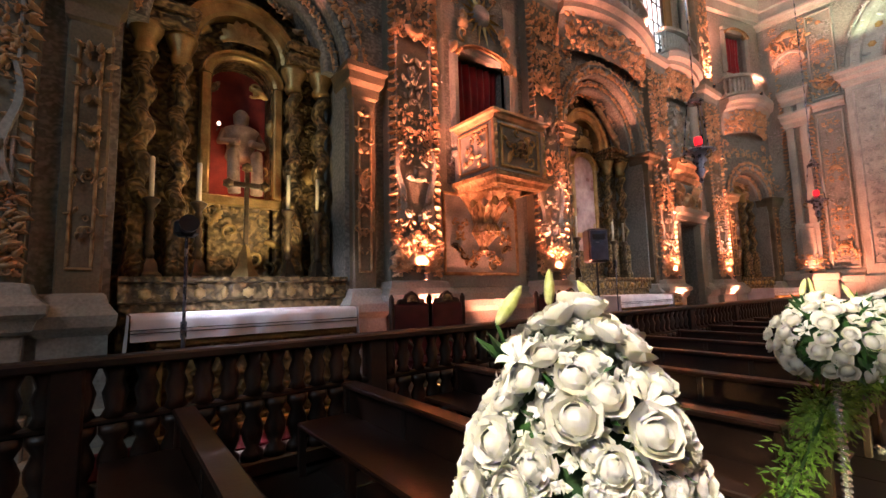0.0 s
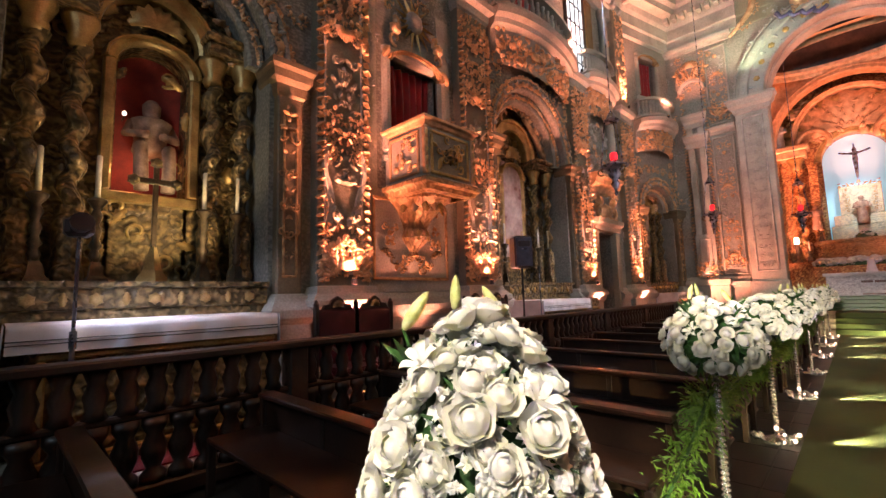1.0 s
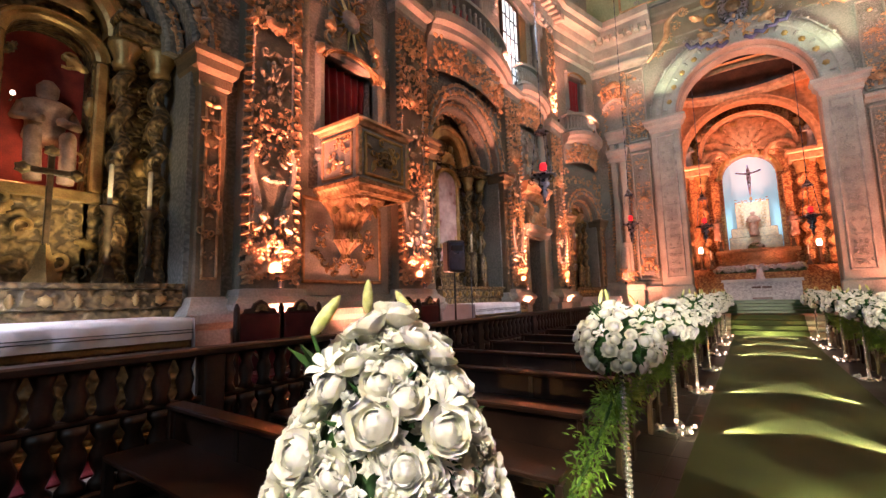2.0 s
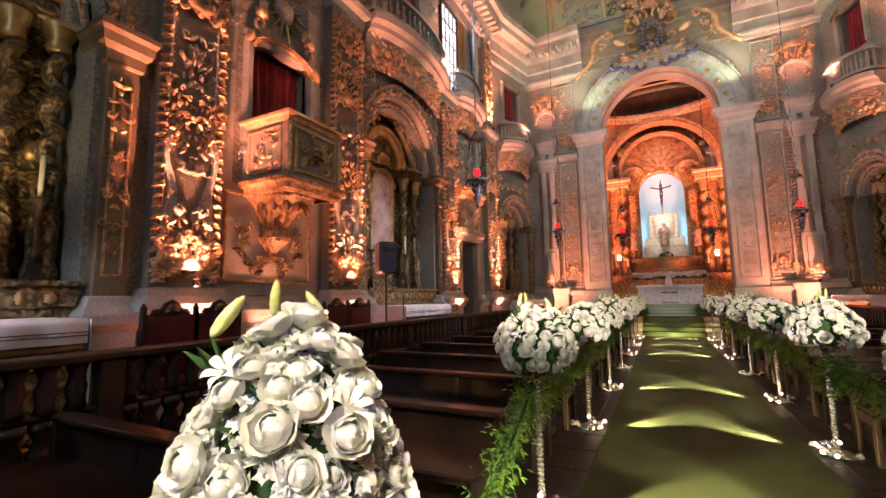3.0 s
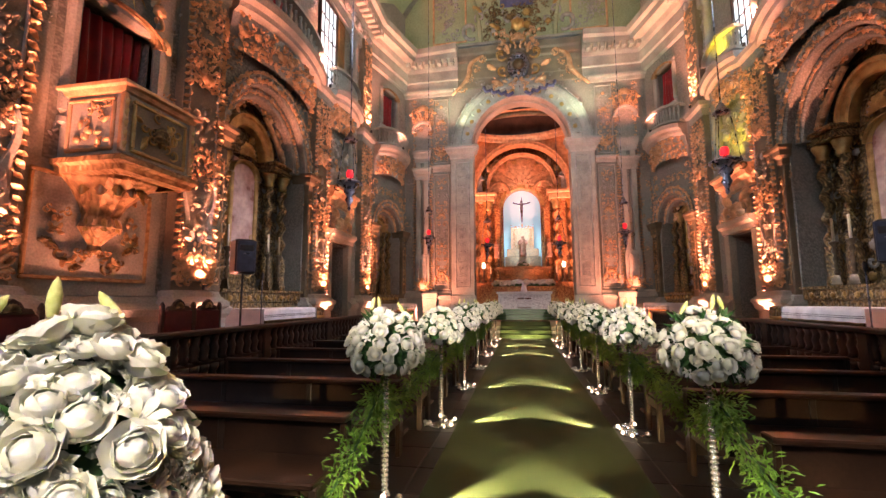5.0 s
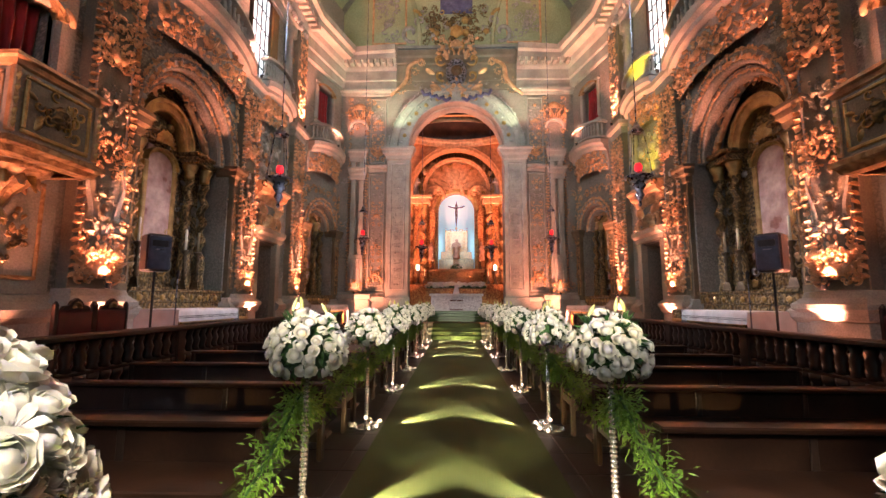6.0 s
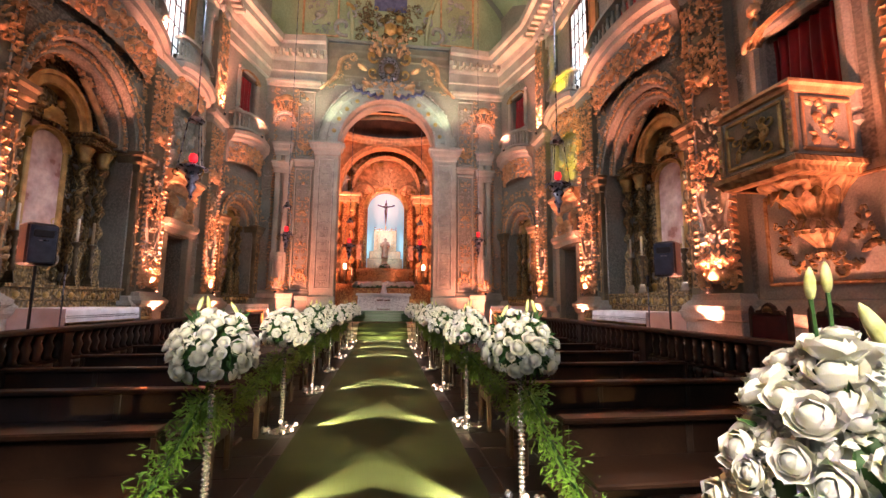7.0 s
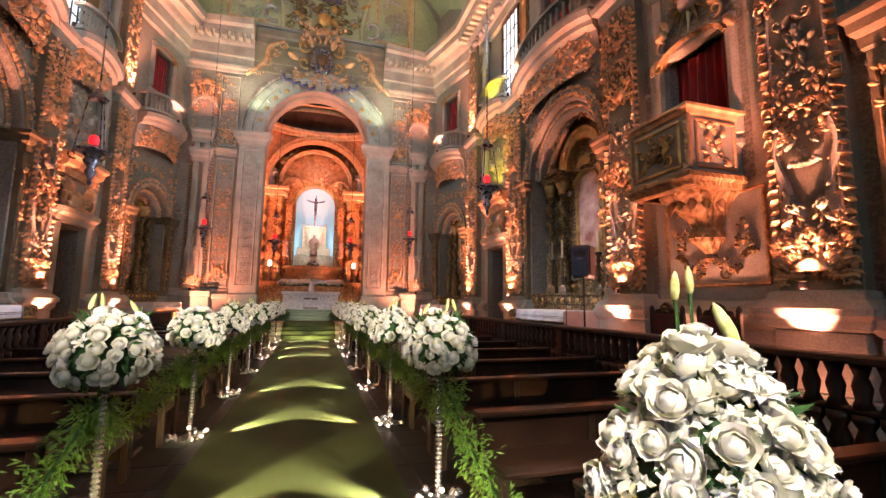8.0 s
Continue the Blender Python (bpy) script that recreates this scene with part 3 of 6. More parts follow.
    rows += cluster(rnd, 0, top - 1.5, w * 0.9, 1.3, 90, (0.05, 0.11), y, 70)
    for s in (1, -1):        # a second, finer row inside the border
        for i in range(52):
            rows.append(("leaf", s * (h - 0.09 + rnd.gauss(0, 0.02)), y, 1.75 + i * 0.098, rnd.uniform(0.05, 0.09), s * rnd.uniform(20, 110), s < 0))
    relief("gilded_foliage", shaft, ORN, rows)
    grey = cluster(rnd, 0, 4.05, w * 0.42, 0.7, 16, (0.08, 0.16), y, 35) + cluster(rnd, 0, 2.95, w * 0.3, 0.4, 9, (0.08, 0.15), y, 60) + cluster(rnd, 0, 2.38, w * 0.5, 0.35, 9, (0.1, 0.16), y, 40)
    relief("olive_foliage", shaft, SHAFT, grey)
    if high:
        upper = []
        for k in range(9):
            for s in (1, -1):
                upper += rinceau(rnd, s * h * 0.5, top + 0.75 + 0.36 * k, 0.17, 40 + 70 * k, s, y)
        relief("upper_foliage", shaft, ORN, upper)
        for k in range(6):
            carve(shaft, ("rosette", "shell")[k % 2], "warm", 0, top + 0.8 + 0.5 * k, 0.16, 0, y - 0.02)
    return t


def uplight(x, s, y, z, watts, cone, target):
    t = thing("uplight", "small black floor uplight with a glowing orange lens", "lamp", "uplights", pose(x, s * y, z))
    part("housing", Shape().lathe([(0.032, 0.0), (0.04, 0.008), (0.04, 0.07), (0.036, 0.085)], 14), BLACK, t)
    part("lens", Shape().lathe([(0.031, 0.084), (0.029, 0.09)], 14), LENS, t)
    lamp("SPOT", (x, s * y, z + 0.12), target, watts, ORANGE, 0.025, cone, 0.7)


PILASTERS = ((3.92, 0.84), (6.92, 0.90), (11.40, 0.84), (14.78, 0.90))
for k, (x, w) in enumerate(PILASTERS):
    one = pilaster(w, 10 + k, high=k != 2)
    one.matrix_basis = side(x, 1)
    copy_thing(one, side(x, -1))
    for s in (1, -1):
        if k == 0 and s > 0:
            copy_thing(one, side(-0.48, 1))       # its unlit twin on the other side of the first chapel
        uplight(x, s, W - 0.40, 1.60, 500, 96, (x, s * (W - 0.17), 2.75))
        lamp("SPOT", (x, s * (W - 0.72), 0.30), (x, s * (W - 0.2), 1.0), 34, ORANGE, 0.04, 110, 0.9)
        uplight(x, s, W - 0.62, 0.16, 5600, 36, (x, s * (W - 0.16), 5.6))
        uplight(x, s, W - 0.34, 7.39, 1700, 80, (x, s * (W - 0.5), 11.6))


# ---------------------------------------------------------------- arches, ledges, crests on the side walls
LEDGE = [(0.0, -0.85), (0.02, -0.6), (0.07, -0.35), (0.12, -0.12), (0.26, -0.05), (0.28, 0.05), (0.38, 0.12), (0.40, 0.26), (0.0, 0.32)]
IMPOST = [(0.0, -0.12), (0.05, -0.08), (0.07, 0.06), (0.16, 0.14), (0.18, 0.26), (0.24, 0.32), (0.24, 0.40), (0.0, 0.44)]


def recess_arch(r, spring, seed):
    """Archivolt, jamb pilasters and imposts of an arched side-chapel recess."""
    rnd = random.Random(seed)
    t = thing("chapel_arch", "carved grey stone archway framing a side altar", "arch", "side chapel arches")
    part("archivolt", Shape().archband(0, spring + 0.3, r, r + 0.26, -0.07, 0.02, 28), CARVED, t)
    part("inner_archivolt", Shape().archband(0, spring + 0.3, r - 0.22, r - 0.02, 0.14, 0.5, 28), CARVED, t)
    for s in (1, -1):
        x0, x1 = (r + 0.06, r + 0.40) if s > 0 else (-r - 0.40, -r - 0.06)
        part("jamb", Shape().box(x0, -0.12, 0.16, x1, 0.3, spring, 0.02), JAMB, t)
        part("jamb_panel", Shape().border(x0 + 0.07, 1.7, x1 - 0.07, spring - 0.3, 0.03, -0.14, -0.11), OCHRE, t)
        path = [((x0, 0.3, spring), (-1, 0, 0)), ((x0, -0.12, spring), (-1, -1, 0)), ((x1, -0.12, spring), (1, -1, 0)), ((x1, 0.02, spring), (1, 0, 0))]
        part("impost", Shape().sweep([(a * 0.55, b * 0.85) for a, b in IMPOST], path), JAMB, t, "moulded impost block")
        part("jamb_base", Shape().sweep(PLINTH, [(((x0, 0.3, 0.0)), (-0.6, 0, 0)), ((x0, -0.12, 0.0), (-0.6, -0.8, 0)), ((x1, -0.12, 0.0), (0.6, -0.8, 0)), ((x1, 0.02, 0.0), (0.6, 0, 0))]), PALE, t)
        rows = []
        for k in range(5):
            rows += cluster(rnd, s * (r + 0.2), 1.95 + k * 0.42, 0.2, 0.3, 5, (0.06, 0.12), -0.12, 50)
        relief("jamb_foliage", t, OCHRE, rows)
    for i in range(23):
        a = radians(4 + 172 * i / 22)
        carve(t, "rosette" if i % 2 else "leaf", "grey" if i % 3 else "warm", -(r + 0.12) * math.cos(a), spring + 0.3 + (r + 0.12) * math.sin(a), 0.13, 90 - math.degrees(a), -0.11)
    rows = []
    for i in range(150):
        a = radians(2 + 176 * i / 149)
        for q, y in ((r - 0.12, 0.13), (r + 0.22, -0.08), (r + 0.08, -0.08)):
            rows.append((rnd.choice(("leaf", "bead", "leaf", "scroll")), -q * math.cos(a), y, spring + 0.3 + q * math.sin(a), rnd.uniform(0.07, 0.13), 90 - math.degrees(a) + rnd.uniform(-60, 60), i % 2 == 0))
    for i in range(13):       # carved coffers up the inside of the arch
        a = radians(8 + 164 * i / 12)
        q = r - 0.24
        rows += cluster(rnd, -q * math.cos(a), spring + 0.24 + q * math.sin(a), 0.2, 0.16, 5, (0.08, 0.15), 0.42, 80)
    for s in (1, -1):        # spandrel tendrils
        for a, q, b in ((28, 0.62, 0.17), (42, 0.68, 0.2), (56, 0.72, 0.22), (72, 0.62, 0.19), (48, 1.02, 0.2), (62, 1.08, 0.16), (84, 0.6, 0.15)):
            rows += rinceau(rnd, s * (r + q) * math.cos(radians(a)), spring + 0.3 + (r + q) * math.sin(radians(a)), b, a * 5, s, -0.01)
    relief("arch_foliage", t, ORN, rows)
    return t


def ledge(half, bulge, seed, tone="warm"):
    """A swelling balcony ledge on a carved bracket, with a stone parapet on top."""
    rnd = random.Random(seed)
    t = thing("balcony_ledge", "swelling carved balcony ledge washed in orange light", "balcony", "balcony ledges")
    n = 18
    path = []
    for i in range(n + 1):
        u = -1 + 2 * i / n
        f = (1 - u * u) ** 0.8
        path.append(((u * half, 0.02 - bulge * f, 0.12 * f), (0.25 * u, -1, 0)))
    part("ledge", Shape().sweep(LEDGE, path), PALE, t)
    for i in range(9):
        u = -0.88 + 1.76 * i / 8
        f = (1 - u * u) ** 0.8
        carve(t, ("shell", "rosette", "scroll")[i % 3], tone, u * half, -0.42 + 0.12 * f, 0.17, 180 if i % 3 == 0 else 0, -bulge * f - 0.07, u < 0, 1.4)
    rows = []
    for i in range(260):
        u = rnd.uniform(-0.97, 0.97)
        f = (1 - u * u) ** 0.8
        v = rnd.random()
        rows.append((rnd.choice(("leaf", "leaf", "scroll", "bead")), u * half, -bulge * f - 0.01 - 0.1 * v ** 1.5, -0.85 + 0.68 * v + 0.12 * f, rnd.uniform(0.08, 0.16), rnd.uniform(-120, 120), u < 0))
    relief("ledge_foliage", t, ORN, rows)
    rail = Shape()
    for a, b, o in ((0.34, 0.42, 0.30), (0.92, 1.0, 0.30)):
        rail.sweep([(o - 0.3, a), (o, a), (o, b), (o - 0.3, b), (o - 0.3, a)], path)
    part("parapet_rail", rail, PALE, t)
    for i in range(15):
        u = -0.93 + 1.86 * i / 14
        f = (1 - u * u) ** 0.8
        part("parapet_baluster", Shape().lathe([(0.04, 0), (0.05, 0.05), (0.03, 0.12), (0.06, 0.28), (0.03, 0.42), (0.045, 0.48), (0.04, 0.53)], 8), PALE, t, smooth=True,
             at=pose(u * half, 0.02 - bulge * f - 0.15, 0.40 + 0.12 * f))
    return t


def curtained_opening(w, h, seed):
    """A stone-framed opening closed by a hanging red curtain; its foot at z = 0."""
    t = thing("curtained_window", "stone-framed opening hung with a crimson velvet curtain", "curtain", "curtained openings")
    part("surround", Shape().border(-w / 2 - 0.16, -0.1, w / 2 + 0.16, h + 0.16, 0.16, -0.09, 0.12), PALE, t)
    v, f, n = [], [], 40
    for j in range(7):
        for i in range(n + 1):
            u = i / n
            v.append(((u - 0.5) * w, 0.22 + (0.035 + 0.02 * j / 6) * math.sin(u * 44 + 0.4 * math.sin(u * 9)) + 0.02 * math.sin(j + u * 5), h * (1 - j / 6)))
    for j in range(6):
        f += [(j * (n + 1) + i, j * (n + 1) + i + 1, (j + 1) * (n + 1) + i + 1, (j + 1) * (n + 1) + i) for i in range(n)]
    part("curtain", Shape().add(v, f), VELVET, t, "crimson velvet curtain in folds", True)
    part("pelmet", Shape().archband(0, h - 0.12, w / 2 + 0.0, w / 2 + 0.11, -0.12, 0.02, 18, 0.42), OCHRE, t)
    return t


def place(t, x, z=0.0, y=W):
    t.matrix_basis = side(x, 1, y, z)
    copy_thing(t, side(x, -1, y, z))


place(recess_arch(1.2, 4.15, 1), 1.72)
place(recess_arch(1.5, 4.35, 2), 9.22)
for s in (1, -1):
    for k in (1, -1):
        uplight(9.22 + k * 1.62, s, W - 0.02, 4.74, 85, 110, (9.22 + k * 0.9, s * (W + 0.45), 6.4))
place(ledge(1.7, 0.28, 3), 9.35, 7.2)
place(ledge(0.95, 0.15, 4), 12.9, 7.3)
place(curtained_opening(1.1, 1.75, 5), 5.45, 3.65)
place(curtained_opening(1.5, 2.2, 6), 9.25, 7.95)
for s in (1, -1):
    C = pose(16.75, s * 5.24, 0, 0, 0, -15 if s > 0 else 195)
    if s > 0:
        l5, c5, a5 = ledge(1.0, 0.3, 7), curtained_opening(1.0, 1.5, 8), recess_arch(0.85, 3.9, 9)
        l5.matrix_basis, c5.matrix_basis, a5.matrix_basis = C @ pose(0, 0, 7.0), C @ pose(0, 0, 8.3), C
    else:
        copy_thing(l5, C @ pose(0, 0, 7.0)), copy_thing(c5, C @ pose(0, 0, 8.3)), copy_thing(a5, C)


# crest with rays over the curtained opening behind each pulpit, and wall panels below it
def crest(seed):
    rnd = random.Random(seed)
    t = thing("sunburst_crest", "carved sunburst crest with gilded rays and scrolls", "carving", "sunburst crests")
    part("medallion", Shape().lathe([(0.2, 0), (0.2, 0.06), (0.14, 0.12), (0.05, 0.14)], 18, pose(0, 0, 0.75, 90)), GREYORN, t, smooth=True)
    for i in range(15):
        a = 360 * i / 15 + 6
        m = pose(0, -0.03, 0.75, 0, -a, 0)
        L = rnd.uniform(0.42, 0.62)
        part("ray", Shape().add([(-0.035, 0, 0.18), (0.035, 0, 0.18), (0, -0.05, 0.2), (0, 0, L)], [(0, 1, 2), (0, 2, 3), (1, 3, 2), (0, 3, 1)], m), GOLD, t)
    for s in (1, -1):
        carve(t, "scroll", "warm", s * 0.52, 0.1, 0.28, s * 25, -0.08, s < 0, 1.3)
        carve(t, "leaf", "warm", s * 0.62, 0.05, 0.26, -s * 150, -0.1, s < 0, 1.3)
        carve(t, "rosette", "warm", s * 0.5, 0.4, 0.24, 0, -0.1, depth=1.4)
        carve(t, "leaf", "warm", s * 0.4, 0.42, 0.26, -s * 20, -0.08, s < 0, 1.3)
        carve(t, "leaf", "grey", s * 0.2, 1.25, 0.4, -s * 30, -0.04, s < 0)
    return t


place(crest(12), 5.45, 5.45)


def pulpit(seed):
    """A carved box pulpit on a tapering corbel."""
    rnd = random.Random(seed)
    t = thing("pulpit", "cream and gold carved box pulpit on a tapering corbel", "pulpit", "pulpits")
    hw, d = 0.52, 0.92          # half width, projection
    b = Shape().box(-hw, -d, 3.08, hw, 0.02, 3.16, 0.02)
    b.box(-hw, -d, 3.16, hw, -d + 0.07, 3.92).box(-hw, -d + 0.07, 3.16, -hw + 0.07, 0.02, 3.92).box(hw - 0.07, -d + 0.07, 3.16, hw, 0.02, 3.92)
    part("body", b, PALE, t, "cream painted box")
    rim = [(0.0, 0.0), (0.03, 0.02), (0.05, 0.07), (0.09, 0.09), (0.09, 0.13), (-0.09, 0.14)]
    ring = [((-hw, 0.02), (-1, 0)), ((-hw, -d), (-1, -1)), ((hw, -d), (1, -1)), ((hw, 0.02), (1, 0))]
    part("rim", Shape().sweep(rim, [((x, y, 3.9), (a, c, 0)) for (x, y), (a, c) in ring]), ORN, t, "moulded top rim")
    part("lower_moulding", Shape().sweep([(-0.1, -0.14), (0.02, -0.12), (0.05, -0.06), (0.10, -0.03), (0.10, 0.03), (0.0, 0.08)], [((x, y, 3.08), (a, c, 0)) for (x, y), (a, c) in ring]), OCHRE, t)
    part("front_panel", Shape().border(-hw + 0.10, 3.2, hw - 0.10, 3.86, 0.05, -d - 0.03, -d + 0.01), GOLD, t, "gilded panel moulding")
    part("front_field", Shape().box(-hw + 0.15, -d - 0.012, 3.25, hw - 0.15, -d - 0.002, 3.81), SHAFT, t, "cream field with gilded carving")
    carve(t, "rosette", "dark", 0, 3.53, 0.3, 0, -d - 0.01)
    for s in (1, -1):
        part("corner_strip", Shape().box(s * hw - 0.035, -d - 0.03, 3.18, s * hw + 0.035, -d + 0.04, 3.9, 0.01), ORN, t)
        for k in range(5):
            carve(t, "bead", "gold", s * hw, 3.26 + k * 0.13, 0.11, 0, -d - 0.03)
        for k in range(7):
            carve(t, rnd.choice(("scroll", "leaf")), "gold", s * rnd.uniform(0.06, 0.28), 3.28 + k * 0.07, rnd.uniform(0.13, 0.2), rnd.uniform(-80, 80), -d - 0.012, s < 0)
        # the two short sides
        sp = part("side_panel", Shape().border(-0.34, 3.2, 0.34, 3.86, 0.045, -0.03, 0.01), ORN, t)
        sp.matrix_basis = pose(s * hw, -d / 2, 0, 0, 0, s * 90)
        for k in range(17):
            o = carve(t, rnd.choice(("scroll", "leaf", "rosette")), "warm", 0, 0, 0.2)
            o.matrix_basis = pose(s * (hw + 0.005), -d / 2 + rnd.uniform(-0.2, 0.2), 3.26 + k * 0.033, 0, 0, s * 90) @ pose(0, 0, 0, 0, rnd.uniform(-90, 90), 0) @ Matrix.Diagonal((0.12, 0.14, 0.12, 1))
    prof = [(0.06, 2.02), (0.11, 2.08), (0.09, 2.14), (0.16, 2.22), (0.30, 2.36), (0.27, 2.42), (0.24, 2.5), (0.32, 2.66), (0.46, 2.82), (0.60, 2.93), (0.62, 2.98)]
    v, f, n = [], [], 12
    for r, z in prof:
        for i in range(n + 1):
            a = math.pi * i / n
            q = r * (1.0 if i % 2 else 0.92)
            v.append((-q * 0.82 * math.cos(a), 0.0 - q * 1.35 * math.sin(a), z))
    for k in range(len(prof) - 1):
        f += [(k * (n + 1) + i, k * (n + 1) + i + 1, (k + 1) * (n + 1) + i + 1, (k + 1) * (n + 1) + i) for i in range(n)]
    part("corbel", Shape().add(v, f), OCHRE, t, "fluted gilded corbel")
    for k in range(16):
        a = radians(20 + 140 * (k % 8) / 7)
        r, z = (0.5, 2.72) if k < 8 else (0.27, 2.3)
        o = carve(t, "leaf", "warm" if k % 2 else "gold", 0, 0, 0.2)
        o.matrix_basis = pose(-r * 0.82 * math.cos(a), -r * 1.35 * math.sin(a), z, -30, 0, math.degrees(a) - 90) @ Matrix.Diagonal((0.24, 0.24, 0.24, 1))
    # wall panel behind the corbel
    part("wall_field", Shape().box(-1.02, -0.025, 1.5, 1.02, 0.02, 3.1), PALE, t, "smooth cream plaster field")
    part("wall_panel", Shape().border(-0.82, 1.68, 0.82, 2.98, 0.05, -0.06, -0.02), OCHRE, t, "raised gilt wall panel moulding")
    for s in (1, -1):
        part("upper_field", Shape().box(s * 0.86 - 0.16, -0.022, 3.1, s * 0.86 + 0.16, 0.02, 6.6), PALE, t, "smooth cream plaster strip")
    for s in (1, -1):
        for k in range(6):
            carve(t, rnd.choice(("leaf", "scroll")), "dark", s * (0.12 + 0.075 * k), 1.86 + 0.012 * k * k, rnd.uniform(0.14, 0.2), -s * rnd.uniform(50, 110), -0.03, s < 0)
    hang = []
    for s in (1, -1):
        hang += cluster(rnd, s * 0.5, 2.2, 0.18, 0.35, 8, (0.06, 0.11), -0.03, 50)
    relief("hanging_foliage", t, OCHRE, hang + cluster(rnd, 0, 1.9, 0.9, 0.16, 16, (0.06, 0.12), -0.03, 70))
    return t


place(pulpit(14), 5.32)
# uplight added under each pulpit; its glow belongs to the neighbouring pilaster lamps
for s in (1, -1):
    uplight(5.25, s, W - 0.62, 0.16, 560, 66, (5.3, s * (W - 0.25), 3.4))


# ---------------------------------------------------------------- doors and upper windows
def side_door():
    rnd = random.Random(21)
    t = thing("door_surround", "tall dark open doorway in a carved stone surround", "doorway", "side doors")
    for s in (1, -1):
        part("jamb", Shape().box(s * 0.72 - 0.13, -0.10, 0.16, s * 0.72 + 0.13, 0.1, 3.15, 0.02), STONE, t)
    part("lintel", Shape().sweep([(0, 0), (0.12, 0.02), (0.14, 0.14), (0.24, 0.2), (0.26, 0.32), (0, 0.36)], [((-0.88, 0.0, 3.15), (0, -1, 0)), ((0.88, 0.0, 3.15), (0, -1, 0))]), STONE, t)
    part("door_leaf", Shape().box(-0.58, 0.5, 0.16, -0.5, 1.1, 3.05, 0.01), WOOD, t, "dark wooden door leaf standing open")
    carve(t, "shell", "warm", 0, 3.55, 0.42, 0, -0.06, depth=1.3)
    for s in (1, -1):
        carve(t, "scroll", "warm", s * 0.5, 3.5, 0.5, s * 15, -0.06, s < 0, 1.3)
        carve(t, "leaf", "warm", s * 0.3, 3.8, 0.5, -s * 40, -0.06, s < 0, 1.3)
    spray(t, rnd, "warm", 0, 3.6, 1.3, 0.9, 8, -0.04, (0.2, 0.36))
    part("upper_ledge", Shape().sweep(IMPOST, [((-0.8, 0.0, 4.35), (-0.4, -1.4, 0)), ((0.8, 0.0, 4.35), (0.4, -1.4, 0))]), ORN, t)
    spray(t, rnd, "grey", 0, 4.95, 1.2, 1.4, 10, -0.01, (0.2, 0.4))
    return t


place(side_door(), 12.95)
for s in (1, -1):
    t = thing("window", "tall bright upper window with leaded panes", "window", "upper windows", side(11.82, s, W, 7.4))
    wf = part("window_frame", Shape().border(-0.58, 0.0, 0.58, 2.9, 0.07, -0.09, 0.03), WOOD, t)
    bars = Shape()
    for k in range(1, 5):
        bars.box(-0.52, -0.06, 0.58 * k - 0.012, 0.52, -0.03, 0.58 * k + 0.012)
    for k in (-1, 0, 1):
        bars.box(k * 0.27 - 0.012, -0.065, 0.05, k * 0.27 + 0.012, -0.035, 2.85)
    part("leading", bars, BLACK, wf)
    part("pane", Shape().box(-0.53, -0.025, 0.05, 0.53, -0.015, 2.85), DAY, t, "bright daylit glass")
    part("shutter", Shape().box(0.62, -0.06, 0.0, 1.15, 0.0, 2.9, 0.02).border(0.68, 0.1, 1.09, 2.8, 0.06, -0.085, -0.05), SHUTTER, t, "ochre wooden shutter")
    lamp("AREA", (11.82, s * (W - 0.12), 8.85), (11.5, s * 1.0, 6.5), 90, (0.9, 0.95, 1.0), 1.0, wide=2.6)

# foliage scattered on the plain wall fields and a tall white half-column beside the doors
for s in (1, -1):
    rnd = random.Random(31 + s)
    t = thing("wall_carving", "loose carved foliage and shells on the upper wall", "carving", "wall carvings", side(0, s))
    for k in range(60):
        x = rnd.uniform(2.6, 15.2)
        z = rnd.uniform(6.2, 10.4)
        if (8.0 < x < 10.5 and z > 7.0) or (11.4 < x < 13.5 and z > 7.3) or (4.4 < x < 6.4 and z < 7.0) or (7.7 < x < 10.8 and z < 6.6):
            continue
        carve(t, rnd.choice(("shell", "rosette", "rosette")), rnd.choice(("warm", "grey", "warm")), x if s > 0 else -x, z, rnd.uniform(0.12, 0.24), 0, 0.0, k % 2 == 0, 1.3)
    h = thing("half_column", "slender pale engaged column beside the gallery", "column", "engaged columns", side(13.6, s))
    part("shaft", Shape().lathe([(0.15, 4.9), (0.17, 5.0), (0.13, 5.1), (0.12, 10.0), (0.17, 10.1), (0.2, 10.35)], 14, pose(0, -0.12, 0)), PALE, h, smooth=True)


